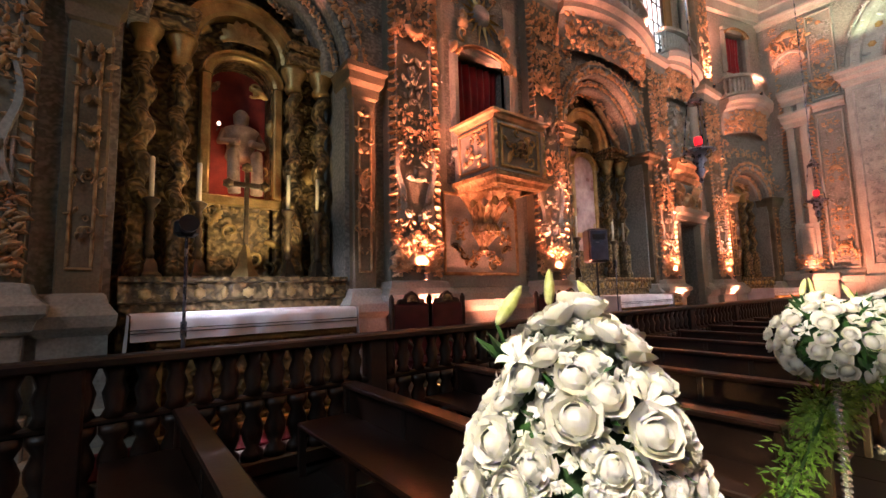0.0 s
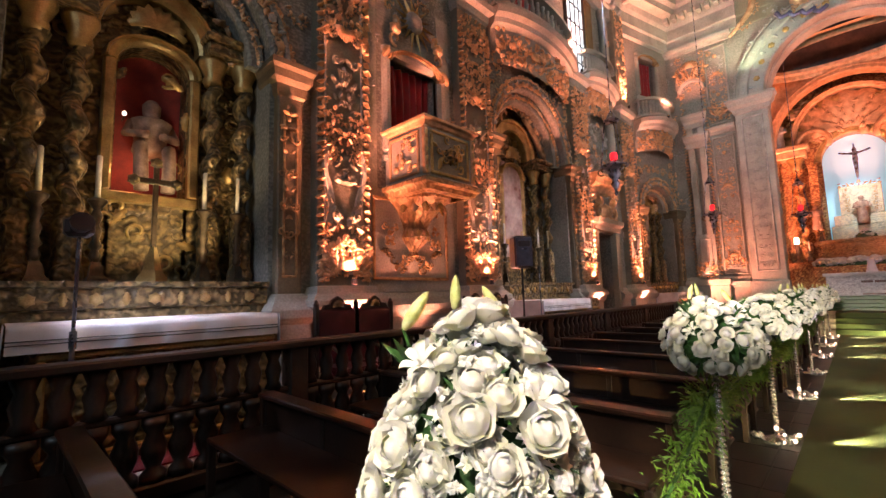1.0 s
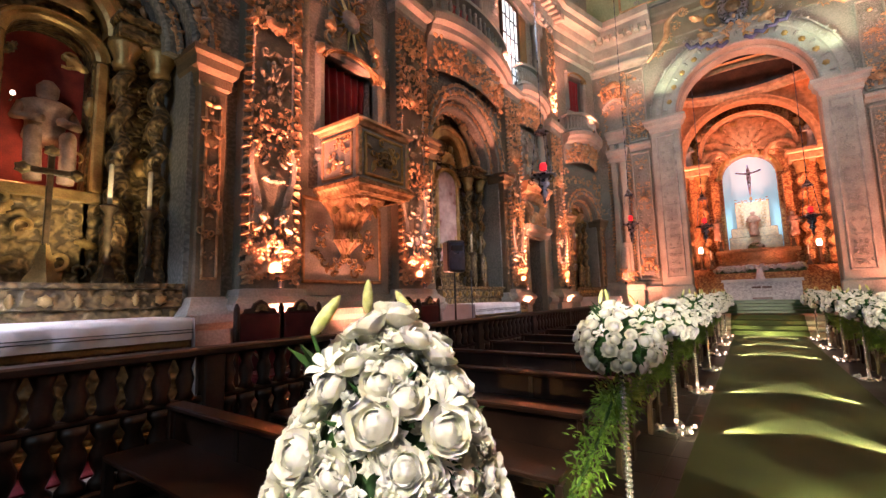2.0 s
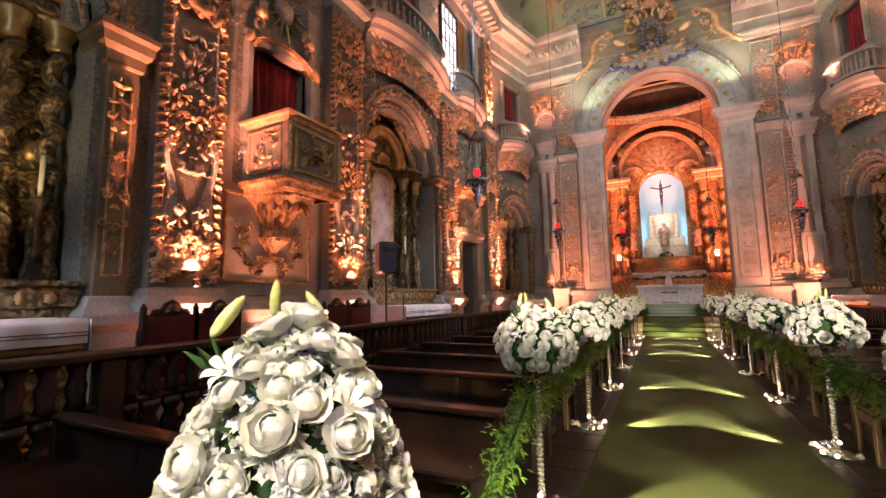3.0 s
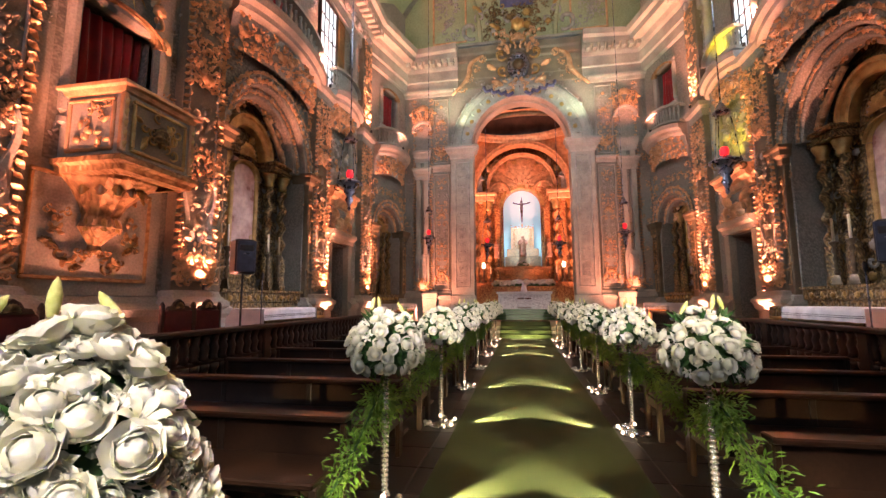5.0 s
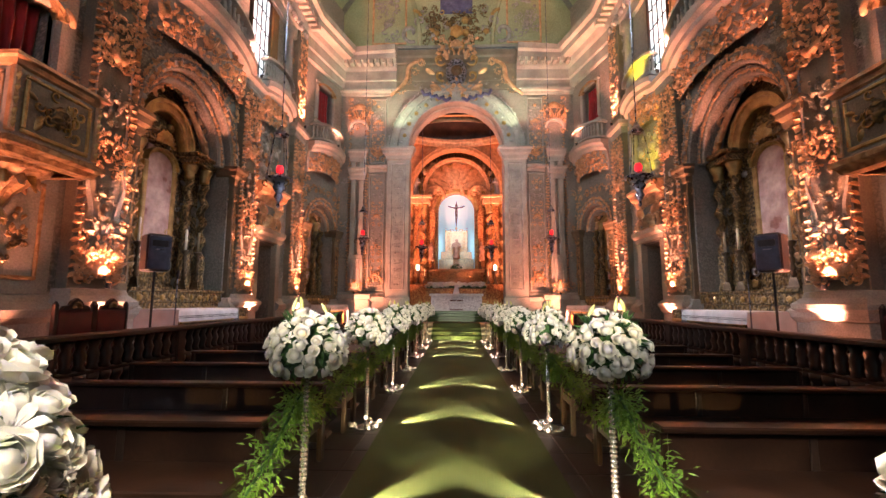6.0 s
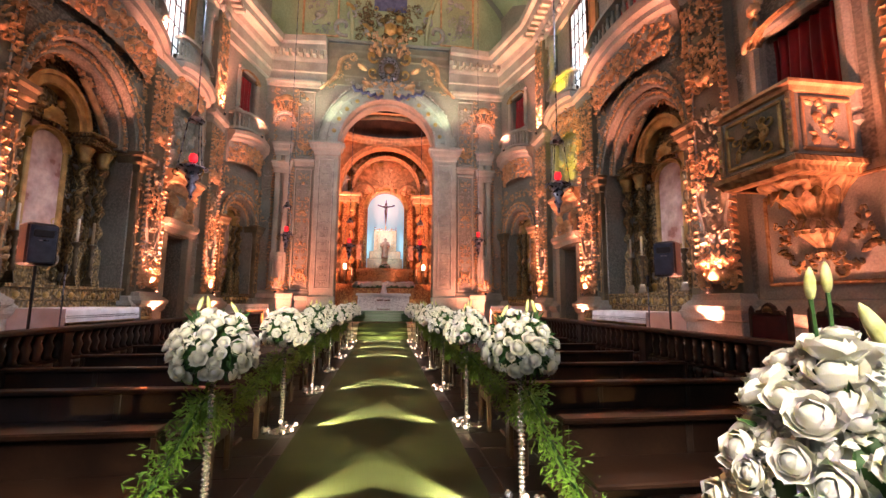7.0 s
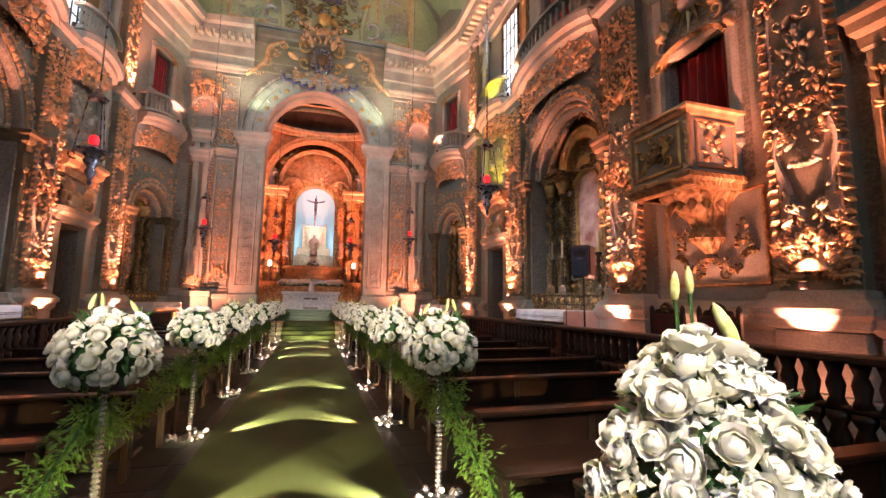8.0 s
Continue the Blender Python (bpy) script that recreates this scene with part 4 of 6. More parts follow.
# ---------------------------------------------------------------- end wall dressing
E_ = lambda y, z=0.0, out=0.0: TURNED @ pose(-y, -out, z)
t = thing("chancel_arch_trim", "grey moulded chancel archivolt with a carved crown crest", "arch", at=TURNED)
part("archivolt", Shape().archband(0, 7.75, 1.96, 2.68, -0.34, 0.02, 40), PALE, t)
part("outer_moulding", Shape().archband(0, 7.75, 2.66, 2.86, -0.2, 0.02, 40), PALE, t)
part("inner_archivolt", Shape().archband(0, 7.75, 1.89, 1.97, 0.08, 0.6, 40), PALE, t)
for s in (1, -1):
    part("pier", Shape().box(s * 2.40 - 0.46, -0.22, 0.4, s * 2.40 + 0.46, 0.02, 7.4, 0.02).box(s * 2.40 - 0.52, -0.30, 0.4, s * 2.40 + 0.52, 0.02, 1.6, 0.02), PALE, t)
    part("pier_panel", Shape().border(s * 2.40 - 0.3, 1.9, s * 2.40 + 0.3, 7.1, 0.05, -0.25, -0.21), GREYORN, t)
    part("pier_capital", Shape().sweep(IMPOST, [((s * 2.4 - 0.46, 0.02, 7.35), (-1, 0, 0)), ((s * 2.4 - 0.46, -0.22, 7.35), (-1, -1, 0)), ((s * 2.4 + 0.46, -0.22, 7.35), (1, -1, 0)), ((s * 2.4 + 0.46, 0.02, 7.35), (1, 0, 0))]), PALE, t)
    rnd = random.Random(44)
    rows = []
    for k in range(16):
        rows += rinceau(rnd, s * 2.4 + 0.1, 2.1 + k * 0.31, 0.13, 70 * k, 1, -0.22) + rinceau(rnd, s * 2.4 - 0.1, 2.1 + k * 0.31, 0.13, 70 * k, -1, -0.22)
    relief("pier_foliage", t, GREYORN, rows)
for i in range(25):
    a = radians(6 + 168 * i / 24)
    carve(t, ("leaf", "rosette")[i % 2], ("grey", "gold")[i % 2], -2.2 * math.cos(a), 7.75 + 2.2 * math.sin(a), 0.2, 90 - math.degrees(a), -0.35)
rows, rnd = [], random.Random(45)
for i in range(60):
    a = radians(3 + 174 * i / 59)
    for q, y in ((2.5, -0.36), (2.76, -0.22), (2.0, -0.32)):
        rows.append(("leaf" if q != 2.0 else "bead", -q * math.cos(a), y, 7.75 + q * math.sin(a), rnd.uniform(0.1, 0.16), 90 - math.degrees(a) + rnd.uniform(-50, 50), i % 2 == 0))
relief("archivolt_foliage", t, GREYORN, rows)
c = thing("crown_crest", "great carved crest with medallion, scrolls and blue wings over the arch", "carving", at=TURNED @ pose(0, -0.4, 9.75) @ Matrix.Diagonal((1.25, 1.4, 1.25, 1)))
part("medallion", Shape().lathe([(0.42, 0), (0.42, 0.08), (0.34, 0.14), (0.3, 0.1), (0.1, 0.14)], 24, pose(0, 0, 0.95, 90) @ Matrix.Diagonal((0.85, 1.1, 1, 1))), SILVER, c, smooth=True)
part("medallion_boss", Shape().lathe([(0.2, 0.1), (0.16, 0.2), (0.05, 0.24)], 16, pose(0, 0, 0.95, 90)), BRONZE, c, smooth=True)
for s in (1, -1):
    for x, z, q, a, k in ((0.5, 0.62, 0.42, 10, "scroll"), (0.42, 1.2, 0.4, -30, "scroll"), (0.5, 0.35, 0.4, -70, "leaf"), (0.3, 1.4, 0.36, -15, "leaf"), (0.72, 0.9, 0.36, -60, "leaf"), (0.15, 1.75, 0.34, 20, "scroll"), (0.68, 1.3, 0.34, 60, "scroll")):
        carve(c, k, "warm" if k == "leaf" else "gold", s * x, z, q, s * a, -0.02, s < 0, 1.4)
    pts = [(s * (1.2 + 0.9 * q + 0.12 * math.sin(q * 7)), -0.1, 1.35 - 1.25 * q ** 1.3) for q in [i / 12 for i in range(13)]]
    part("volute", Shape().tube(pts, lambda q: 0.04 + 0.045 * math.sin(math.pi * q), 7), ORN, c, smooth=True)
    carve(c, "scroll", "warm", s * 1.2, 1.15, 0.32, s * 30, -0.08, s < 0, 1.4)
    for k in range(4):
        part("wing_feather", Shape().tube([(s * (0.2 + 0.22 * k), -0.08, 0.02 + 0.05 * k), (s * (0.34 + 0.24 * k), -0.16, -0.12 + 0.07 * k), (s * (0.42 + 0.24 * k), -0.1, -0.02 + 0.1 * k)], 0.055, 6), BLUE, c, smooth=True)
rnd = random.Random(46)
relief("crest_foliage", c, ORN, cluster(rnd, 0, 1.4, 1.3, 0.75, 30, (0.1, 0.2), -0.04, 45) + cluster(rnd, 0, 0.1, 1.7, 0.5, 24, (0.1, 0.18), -0.04, 60) + [r for k in (1, -1) for q in range(4) for r in rinceau(rnd, k * (1.15 + 0.24 * q), 1.2 - 0.3 * q, 0.16, 60 * q, k, -0.12)])
carve(c, "shell", "warm", 0, 1.85, 0.26, 0, -0.05, depth=1.4)
carve(c, "rosette", "gold", 0, 2.4, 0.5, 0, -0.05)


def end_pilaster(seed):
    rnd = random.Random(seed)
    t = thing("end_pilaster", "pale twin-banded pilaster with pink-lit gilded foliage", "pilaster", "end wall pilasters")
    part("pedestal", Shape().box(-0.62, -0.28, 0.0, 0.62, 0.02, 1.5, 0.02).box(-0.68, -0.34, 1.5, 0.68, 0.02, 1.72, 0.03), PALE, t)
    for s in (1, -1):
        part("band", Shape().box(s * 0.17 - 0.10, -0.14, 1.72, s * 0.17 + 0.10, 0.02, 7.2, 0.015), PALE, t)
    part("lower_block", Shape().box(-0.31, -0.16, 1.72, 0.31, 0.02, 3.3, 0.015).border(-0.2, 1.9, 0.2, 3.15, 0.05, -0.19, -0.15), PALE, t)
    for z in (6.55, 7.3):
        part("capital", Shape().sweep(IMPOST, [((-0.3, 0.02, z), (-0.5, 0, 0)), ((-0.3, -0.13, z), (-0.5, -0.6, 0)), ((0.3, -0.13, z), (0.5, -0.6, 0)), ((0.3, 0.02, z), (0.5, 0, 0))]), PALE, t)
    for i in range(44):
        for s in (1, -1):
            carve(t, "bead", "warm", s * 0.34, 1.9 + 0.12 * i, 0.12, s * rnd.uniform(50, 85), -0.06, depth=1.6)
    rows = []
    for s in (1, -1):
        for i in range(60):
            rows.append(("leaf", s * (0.42 + rnd.gauss(0, 0.02)), -0.02, 1.85 + i * 0.115, rnd.uniform(0.08, 0.13), s * rnd.uniform(20, 110), s < 0))
        for k in range(5):
            rows += rinceau(rnd, s * 0.36, 8.5 + 0.36 * k, 0.16, 60 * k, s, -0.02)
    rows += cluster(rnd, 0, 1.8, 0.5, 0.5, 14, (0.1, 0.18), -0.2)
    rows += cluster(rnd, 0, 9.0, 0.9, 0.5, 22, (0.12, 0.22), -0.06, 40)
    relief("gilded_foliage", t, ORN, rows)
    part("scroll_hood", Shape().archband(0, 8.6, 0.34, 0.46, -0.14, 0.0, 14), PALE, t)
    carve(t, "shell", "warm", 0, 9.5, 0.3, 0, -0.06, depth=1.5)
    return t


def foliage_panel(seed, half, z0, z1):
    """A moulded upright field on the end wall filled with gilded tendrils."""
    rnd = random.Random(seed)
    t = thing("foliage_panel", "moulded grey stone panel filled with gilded tendrils", "panel", "end wall panels")
    part("frame", Shape().border(-half, z0, half, z1, 0.05, -0.07, 0.02), PALE, t, "pale moulded stone frame")
    rows, grey = [], []
    n = int((z1 - z0 - 0.3) / 0.3)
    for k in range(n):
        for s in (1, -1):
            (rows if (k // 2) % 3 else grey).extend(rinceau(rnd, s * half * 0.42, z0 + 0.3 + 0.3 * k, half * 0.44, 50 + 80 * k, s, -0.01))
    rows += cluster(rnd, 0, z0 + 0.1, half * 1.5, 0.6, 18, (0.1, 0.18), -0.01)
    relief("gilded_foliage", t, ORN, rows)
    relief("grey_foliage", t, GREYORN, grey)
    for k in range(4):
        carve(t, ("shell", "rosette")[k % 2], "warm", 0, z0 + (z1 - z0) * (k + 0.5) / 4, half * 0.45, 0, -0.03, depth=1.5)
    return t


low, tall = foliage_panel(52, 0.33, 1.85, 6.7), foliage_panel(53, 0.33, 7.15, 10.0)
low.matrix_basis, tall.matrix_basis = E_(3.30), E_(3.30)
copy_thing(low, E_(-3.30)), copy_thing(tall, E_(-3.30))
ARCHITRAVE = [(0.0, -0.12), (0.06, -0.1), (0.08, 0.0), (0.16, 0.05), (0.18, 0.14), (0.0, 0.2)]
for s in (1, -1):
    for z in (6.9, 10.25):
        a, b = (2.9, 3.66) if z < 7 else (2.75, 4.95)
        setting("architrave_trim", Shape().sweep(ARCHITRAVE, [((END, s * a, z), (-1, 0, 0)), ((END, s * b, z), (-1, 0, 0))]), PALE, "moulded stone string course on the end wall")
    setting("end_plinth_trim", Shape().sweep(PLINTH, [((END, s * 2.9, 0.3), (-1, 0, 0)), ((END, s * 4.9, 0.3), (-1, 0, 0))]), PALE, "moulded stone plinth of the end wall")
setting("centre_cornice", Shape().sweep([(a * 0.3, b) for a, b in PROFILE], [((END, -2.56, CORN), (-1, 0, 0)), ((END, 2.56, CORN), (-1, 0, 0))]), SHAFT, "shallow grey cornice behind the crest")


ep = end_pilaster(51)
ep.matrix_basis = E_(4.1)
copy_thing(ep, E_(-4.1))
for s in (1, -1):
    uplight(16.25, s, 4.42, 0.16, 2000, 100, (END - 0.1, s * 3.6, 4.6))
    uplight(END - 0.27, s, 4.1, 1.72, 22, 120, (END - 0.1, s * 4.1, 3.4))
    uplight(16.57, s, 4.58, 7.36, 600, 90, (17.7, s * 3.5, 11.4))
    w = thing("white_spot", "small white spotlight on the arch capital", "lamp", "arch spotlights", pose(END - 0.25, s * 2.28, 7.8))
    part("housing", Shape().lathe([(0.05, 0), (0.07, 0.02), (0.07, 0.12), (0.06, 0.14)], 12), BLACK, w)
    part("lens", Shape().lathe([(0.055, 0.14), (0.05, 0.16), (0.02, 0.2)], 12), BULB_GLINT, w)

# lunette above the cornice: painted panels in moulded frames
t = thing("lunette", "green painted lunette with scrolled frames and gilded reliefs", "lunette", at=TURNED @ pose(0, -0.02, 12.25))
part("field", Shape().add([(-5.3 * math.cos(math.pi * i / 24), -0.02, 0.02 + 4.3 * math.sin(math.pi * i / 24)) for i in range(25)], [tuple(range(25))]), VAULT, t)
part("upper_moulding", Shape().box(-5.2, -0.12, 0.0, 5.2, 0.0, 0.12, 0.02), PALE, t)
for s in (1, -1):
    part("rib", Shape().tube([(s * (1.55 + 0.9 * q ** 2), -0.06, 0.1 + 3.4 * q) for q in [i / 8 for i in range(9)]], 0.09, 6), VAULT, t)
    part("side_panel", Shape().border(s * 2.9 - 0.75, 0.2, s * 2.9 + 0.75, 2.6, 0.08, -0.1, -0.02), ORN, t)
    rnd = random.Random(61)
    for k in range(20):
        carve(t, rnd.choice(("leaf", "scroll", "rosette")), "grey", s * (2.9 + rnd.uniform(-0.5, 0.5)), 0.4 + 0.1 * k, rnd.uniform(0.16, 0.32), rnd.uniform(-90, 90), -0.05, s < 0)
    carve(t, "scroll", "grey", s * 1.95, 0.25, 0.95, s * 10, -0.06, s < 0, 0.8)
    carve(t, "scroll", "grey", s * 1.8, 1.15, 0.55, s * 80, -0.06, s < 0, 0.8)
    carve(t, "leaf", "gold", s * 1.5, 1.5, 0.5, -s * 50, -0.06, s < 0)
rnd = random.Random(62)
for k in range(34):
    carve(t, rnd.choice(("leaf", "rosette", "scroll")), rnd.choice(("gold", "dark", "dark", "grey")), rnd.uniform(-1.3, 1.3), 0.35 + rnd.random() * 1.3, rnd.uniform(0.2, 0.4), rnd.uniform(-120, 120), -0.06, k % 2 == 0, 1.2)
part("starry_panel", Shape().box(-0.7, -0.07, 1.6, 0.7, -0.03, 2.7, 0.01), BLUE, t, "blue starry painted panel")


# fine foliage that covers the wall fields
def field(rnd, count, x0, x1, z0, z1, y, size, skip=()):
    out = []
    for k in range(count):
        x, z = rnd.uniform(x0, x1), rnd.uniform(z0, z1)
        if any(a < x < b and c < z < d for a, b, c, d in skip):
            continue
        out += rinceau(rnd, x, z, rnd.uniform(*size), rnd.uniform(0, 360), rnd.choice((1, -1)), y)
    return out


GAPS = ((0.3, 3.1, 0, 5.8), (4.6, 6.3, 3.5, 5.9), (7.6, 10.8, 0, 6.3), (8.3, 10.2, 7.6, 10.4), (11.4, 13.5, 7.3, 10.4), (12.2, 13.8, 0, 3.4), (4.2, 6.5, 1.4, 3.2))
for s in (1, -1):
    rnd = random.Random(400 + s)
    flat = [(k, x if s > 0 else -x, y, z, q, a, f) for k, x, y, z, q, a, f in field(rnd, 330, 2.5, 15.3, 1.9, 10.4, 0.0, (0.1, 0.2), GAPS)]
    host = thing("wall_foliage", "dense fine carved foliage covering the wall fields", "carving", "wall foliage", side(0, s))
    relief("fine_foliage", host, GREYORN, flat[: len(flat) // 2])
    relief("gilded_foliage", host, ORN, flat[len(flat) // 2:])
    frieze = [("leaf" if k % 3 else "rosette", (-4.0 + 0.17 * k) if s > 0 else 4.0 - 0.17 * k, -0.16, 10.86 + 0.05 * (k % 2), 0.26, (k % 2) * 70 - 35, k % 2 == 0) for k in range(112)]
    relief("frieze_foliage", host, GREYORN, frieze)
    lamp("SPOT", (12.5, -4.95, 7.75 if s > 0 else 4.9), (12.6, -5.5, 9.5 if s > 0 else 6.4), 130, (1.0, 0.7, 0.03), 0.05, 110, 0.6)
rnd = random.Random(410)
host = thing("end_wall_foliage", "fine carved foliage covering the end wall", "carving", at=TURNED)
ef = field(rnd, 300, -5.0, 5.0, 2.0, 11.0, -0.01, (0.1, 0.19), ((-3.7, 3.7, 0, 8.6), (-2.9, 2.9, 8.0, 10.4), (-1.2, 1.2, 9.0, 12.0), (-4.5, -3.7, 0, 8.4), (3.7, 4.5, 0, 8.4)))
relief("fine_foliage", host, GREYORN, ef[: len(ef) // 2])
relief("gilded_foliage", host, ORN, ef[len(ef) // 2:])

lf = field(random.Random(420), 60, -1.6, 1.6, 12.5, 14.2, -0.06, (0.14, 0.24), ()) + field(random.Random(421), 16, 2.3, 3.5, 12.6, 14.6, -0.06, (0.12, 0.2), ()) + field(random.Random(422), 16, -3.5, -2.3, 12.6, 14.6, -0.06, (0.12, 0.2), ())
host = thing("lunette_foliage", "painted and gilded foliage spread over the lunette", "carving", at=TURNED)
relief("dark_foliage", host, GILDED, lf[:840])
relief("grey_foliage", host, GREYORN, lf[840:])

# ---------------------------------------------------------------- side altars in the recesses
def twisted(h, r, turns, n=10, rings=44, m=None):
    """A twisted (solomonic) column shaft, h high."""
    v, f = [], []
    for k in range(rings + 1):
        t = k / rings
        a = 2 * math.pi * turns * t
        for i in range(n):
            b = 2 * math.pi * i / n
            q = r * (0.78 + 0.14 * math.cos(b - a))
            v.append((0.22 * r * math.cos(a) + q * math.cos(b), 0.22 * r * math.sin(a) + q * math.sin(b), h * t))
    f = [(k * n + i, k * n + (i + 1) % n, k * n + n + (i + 1) % n, k * n + n + i) for k in range(rings) for i in range(n)]
    return Shape().add(v, f, m)


def figure(h, seated=False):
    """A plain carved figure, one mesh."""
    s = Shape()
    body = [(0.16, 0.0), (0.17, 0.1), (0.14, 0.3), (0.15, 0.5), (0.17, 0.62), (0.19, 0.74), (0.15, 0.80), (0.05, 0.83), (0.05, 0.85), (0.08, 0.90), (0.075, 0.96), (0.03, 1.0)]
    if seated:
        body = [(0.12, 0.40), (0.16, 0.45), (0.14, 0.55), (0.16, 0.68), (0.19, 0.76), (0.12, 0.80), (0.05, 0.82), (0.08, 0.86), (0.085, 0.94), (0.04, 1.0)]
        for x in (-0.09, 0.09):
            s.tube([(x * h, 0, 0.45 * h), (x * 1.3 * h, -0.22 * h, 0.44 * h), (x * 1.3 * h, -0.26 * h, 0.2 * h), (x * 1.2 * h, -0.27 * h, 0.0)], 0.062 * h, 8)
    s.lathe([(r * h, z * h) for r, z in body], 14)
    for x in (-1, 1):
        s.tube([(x * 0.17 * h, 0, 0.74 * h), (x * 0.22 * h, -0.05 * h, 0.6 * h), (x * 0.06 * h, -0.2 * h, 0.58 * h)], 0.04 * h, 7)
    return s


def candlestick(h, candle):
    t = thing("candlestick", "tall turned bronze altar candlestick with an ivory candle", "candlestick", "altar candlesticks")
    base = Shape().lathe([(0.12, 0), (0.12, 0.03), (0.09, 0.06), (0.07, 0.16), (0.035, 0.22)], 3)
    part("foot", base, BRONZE, t)
    part("stem", Shape().lathe([(0.035, 0.2), (0.055, 0.26), (0.03, 0.32), (0.06, 0.42 * h), (0.03, 0.5 * h), (0.05, 0.6 * h), (0.025, 0.68 * h), (0.055, 0.78 * h), (0.03, 0.86 * h), (0.085, h - 0.04), (0.085, h - 0.02), (0.05, h)], 12), BRONZE, t, smooth=True)
    part("candle", Shape().lathe([(0.024, h), (0.024, h + candle - 0.01), (0.016, h + candle), (0.003, h + candle + 0.005)], 10), WAX, t, "ivory candle", True)
    return t


def side_altar(r, spring, seed, lining, tone="dark"):
    """A gilded retable that fills an arched recess: columns, niche, predella and table."""
    rnd = random.Random(seed)
    t = thing("side_altar", "dark gilded carved side altar with twisted columns and a niche", "altar", "side altars")
    zt = spring + r
    back = Shape().arch(-r - 0.1, r + 0.1, 0.16, zt + 0.7, 0.06, 0.36, 4.25, 0.72, 1.24, 14, 0.75)
    part("back_panel", back, GILDED, t)
    part("apron_panel", Shape().box(-0.348, 0.72, 0.16, 0.468, 1.24, 2.66), GILDED, t)
    if tone == "dark":
        part("niche_lining", Shape().box(-0.34, 1.0, 2.6, 0.46, 1.05, 4.7), lining, t, "red lining of the niche")
    else:
        part("painting", Shape().box(-0.34, 0.66, 2.3, 0.46, 0.71, 4.62, 0.01), lining, t, "tall faded pink oil painting")
    part("niche_frame", Shape().box(-0.44, 0.62, 2.58, 0.56, 0.74, 2.7, 0.015).box(-0.44, 0.62, 2.7, -0.32, 0.74, 4.25, 0.02).box(0.44, 0.62, 2.7, 0.56, 0.74, 4.25, 0.02).archband(0.06, 4.25, 0.37, 0.52, 0.62, 0.74, 16, 0.75), GOLD, t, "moulded gilt niche frame")
    part("predella", Shape().box(-r + 0.02, 0.0, 0.16, r - 0.02, 0.7, 1.40, 0.02).sweep([(0, 0), (0.05, 0.02), (0.06, 0.2), (0.12, 0.22), (0.12, 0.27), (-0.6, 0.28)], [((-r + 0.02, 0.0, 1.38), (0, -1, 0)), ((r - 0.02, 0.0, 1.38), (0, -1, 0))]), GILDED, t, "carved gilded predella shelf")
    for k in range(9):
        carve(t, ("rosette", "leaf")[k % 2], "gold", (-0.8 + 0.2 * k) * r, 1.48 if k % 2 == 0 else 1.42, 0.13, 0, -0.06)
    for s in (1, -1):
        for x, y in ((r * 0.56, 0.52), (r * 0.86, 0.44)):
            c = part("column_base", Shape().lathe([(0.15, 1.66), (0.15, 1.78), (0.12, 1.86), (0.14, 2.3), (0.11, 2.36), (0.13, 2.44)], 14, pose(s * x, y, 0)), GILDED, t, smooth=True)
            part("column", twisted(1.75, 0.115, 4 * s, m=pose(s * x, y, 2.44)), GILDED, t, "dark gilded twisted column", True)
            part("column_capital", Shape().lathe([(0.09, 4.17), (0.12, 4.24), (0.10, 4.3), (0.17, 4.46), (0.17, 4.52)], 12, pose(s * x, y, 0)), GOLD, t, smooth=True)
        part("entablature", Shape().box(s * r * 0.72 - r * 0.27, 0.28, 4.52, s * r * 0.72 + r * 0.27, 0.75, 4.68, 0.02).box(s * r * 0.72 - r * 0.3, 0.2, 4.68, s * r * 0.72 + r * 0.3, 0.75, 4.78, 0.03), GILDED, t)
        pts = [(s * (r * 0.95 - 0.95 * r * q), 0.45, 4.85 + 0.75 * r * math.sin(q * 1.45)) for q in [i / 10 for i in range(8)]]
        part("broken_pediment", Shape().tube(pts, lambda q: 0.09 - 0.03 * q, 8), ORN, t, smooth=True)
        for k in range(26):
            carve(t, rnd.choice(("leaf", "scroll", "rosette", "scroll")), rnd.choice((tone, tone, "gold")), s * rnd.uniform(0.1, 0.95) * r, rnd.choice((rnd.uniform(1.72, 2.5), rnd.uniform(4.6, zt + 0.1), rnd.uniform(2.5, 4.4))), rnd.uniform(0.15, 0.3), rnd.uniform(-90, 90), 0.70, s < 0)
    part("crown_shell", Shape().archband(0.0, spring + 0.35, r * 0.42, r * 0.62, 0.5, 0.72, 18), GOLD, t)
    carve(t, "shell", "gold", 0.06, 4.72, 0.32, 0, 0.6)
    # the altar table before it
    part("table", Shape().box(-r + 0.22, -0.82, 0.16, r - 0.22, -0.02, 1.27, 0.03), GILDED, t, "carved altar block")
    part("table_front", Shape().border(-r + 0.28, 0.24, r - 0.28, 1.08, 0.06, -0.86, -0.81), GOLD, t)
    return t


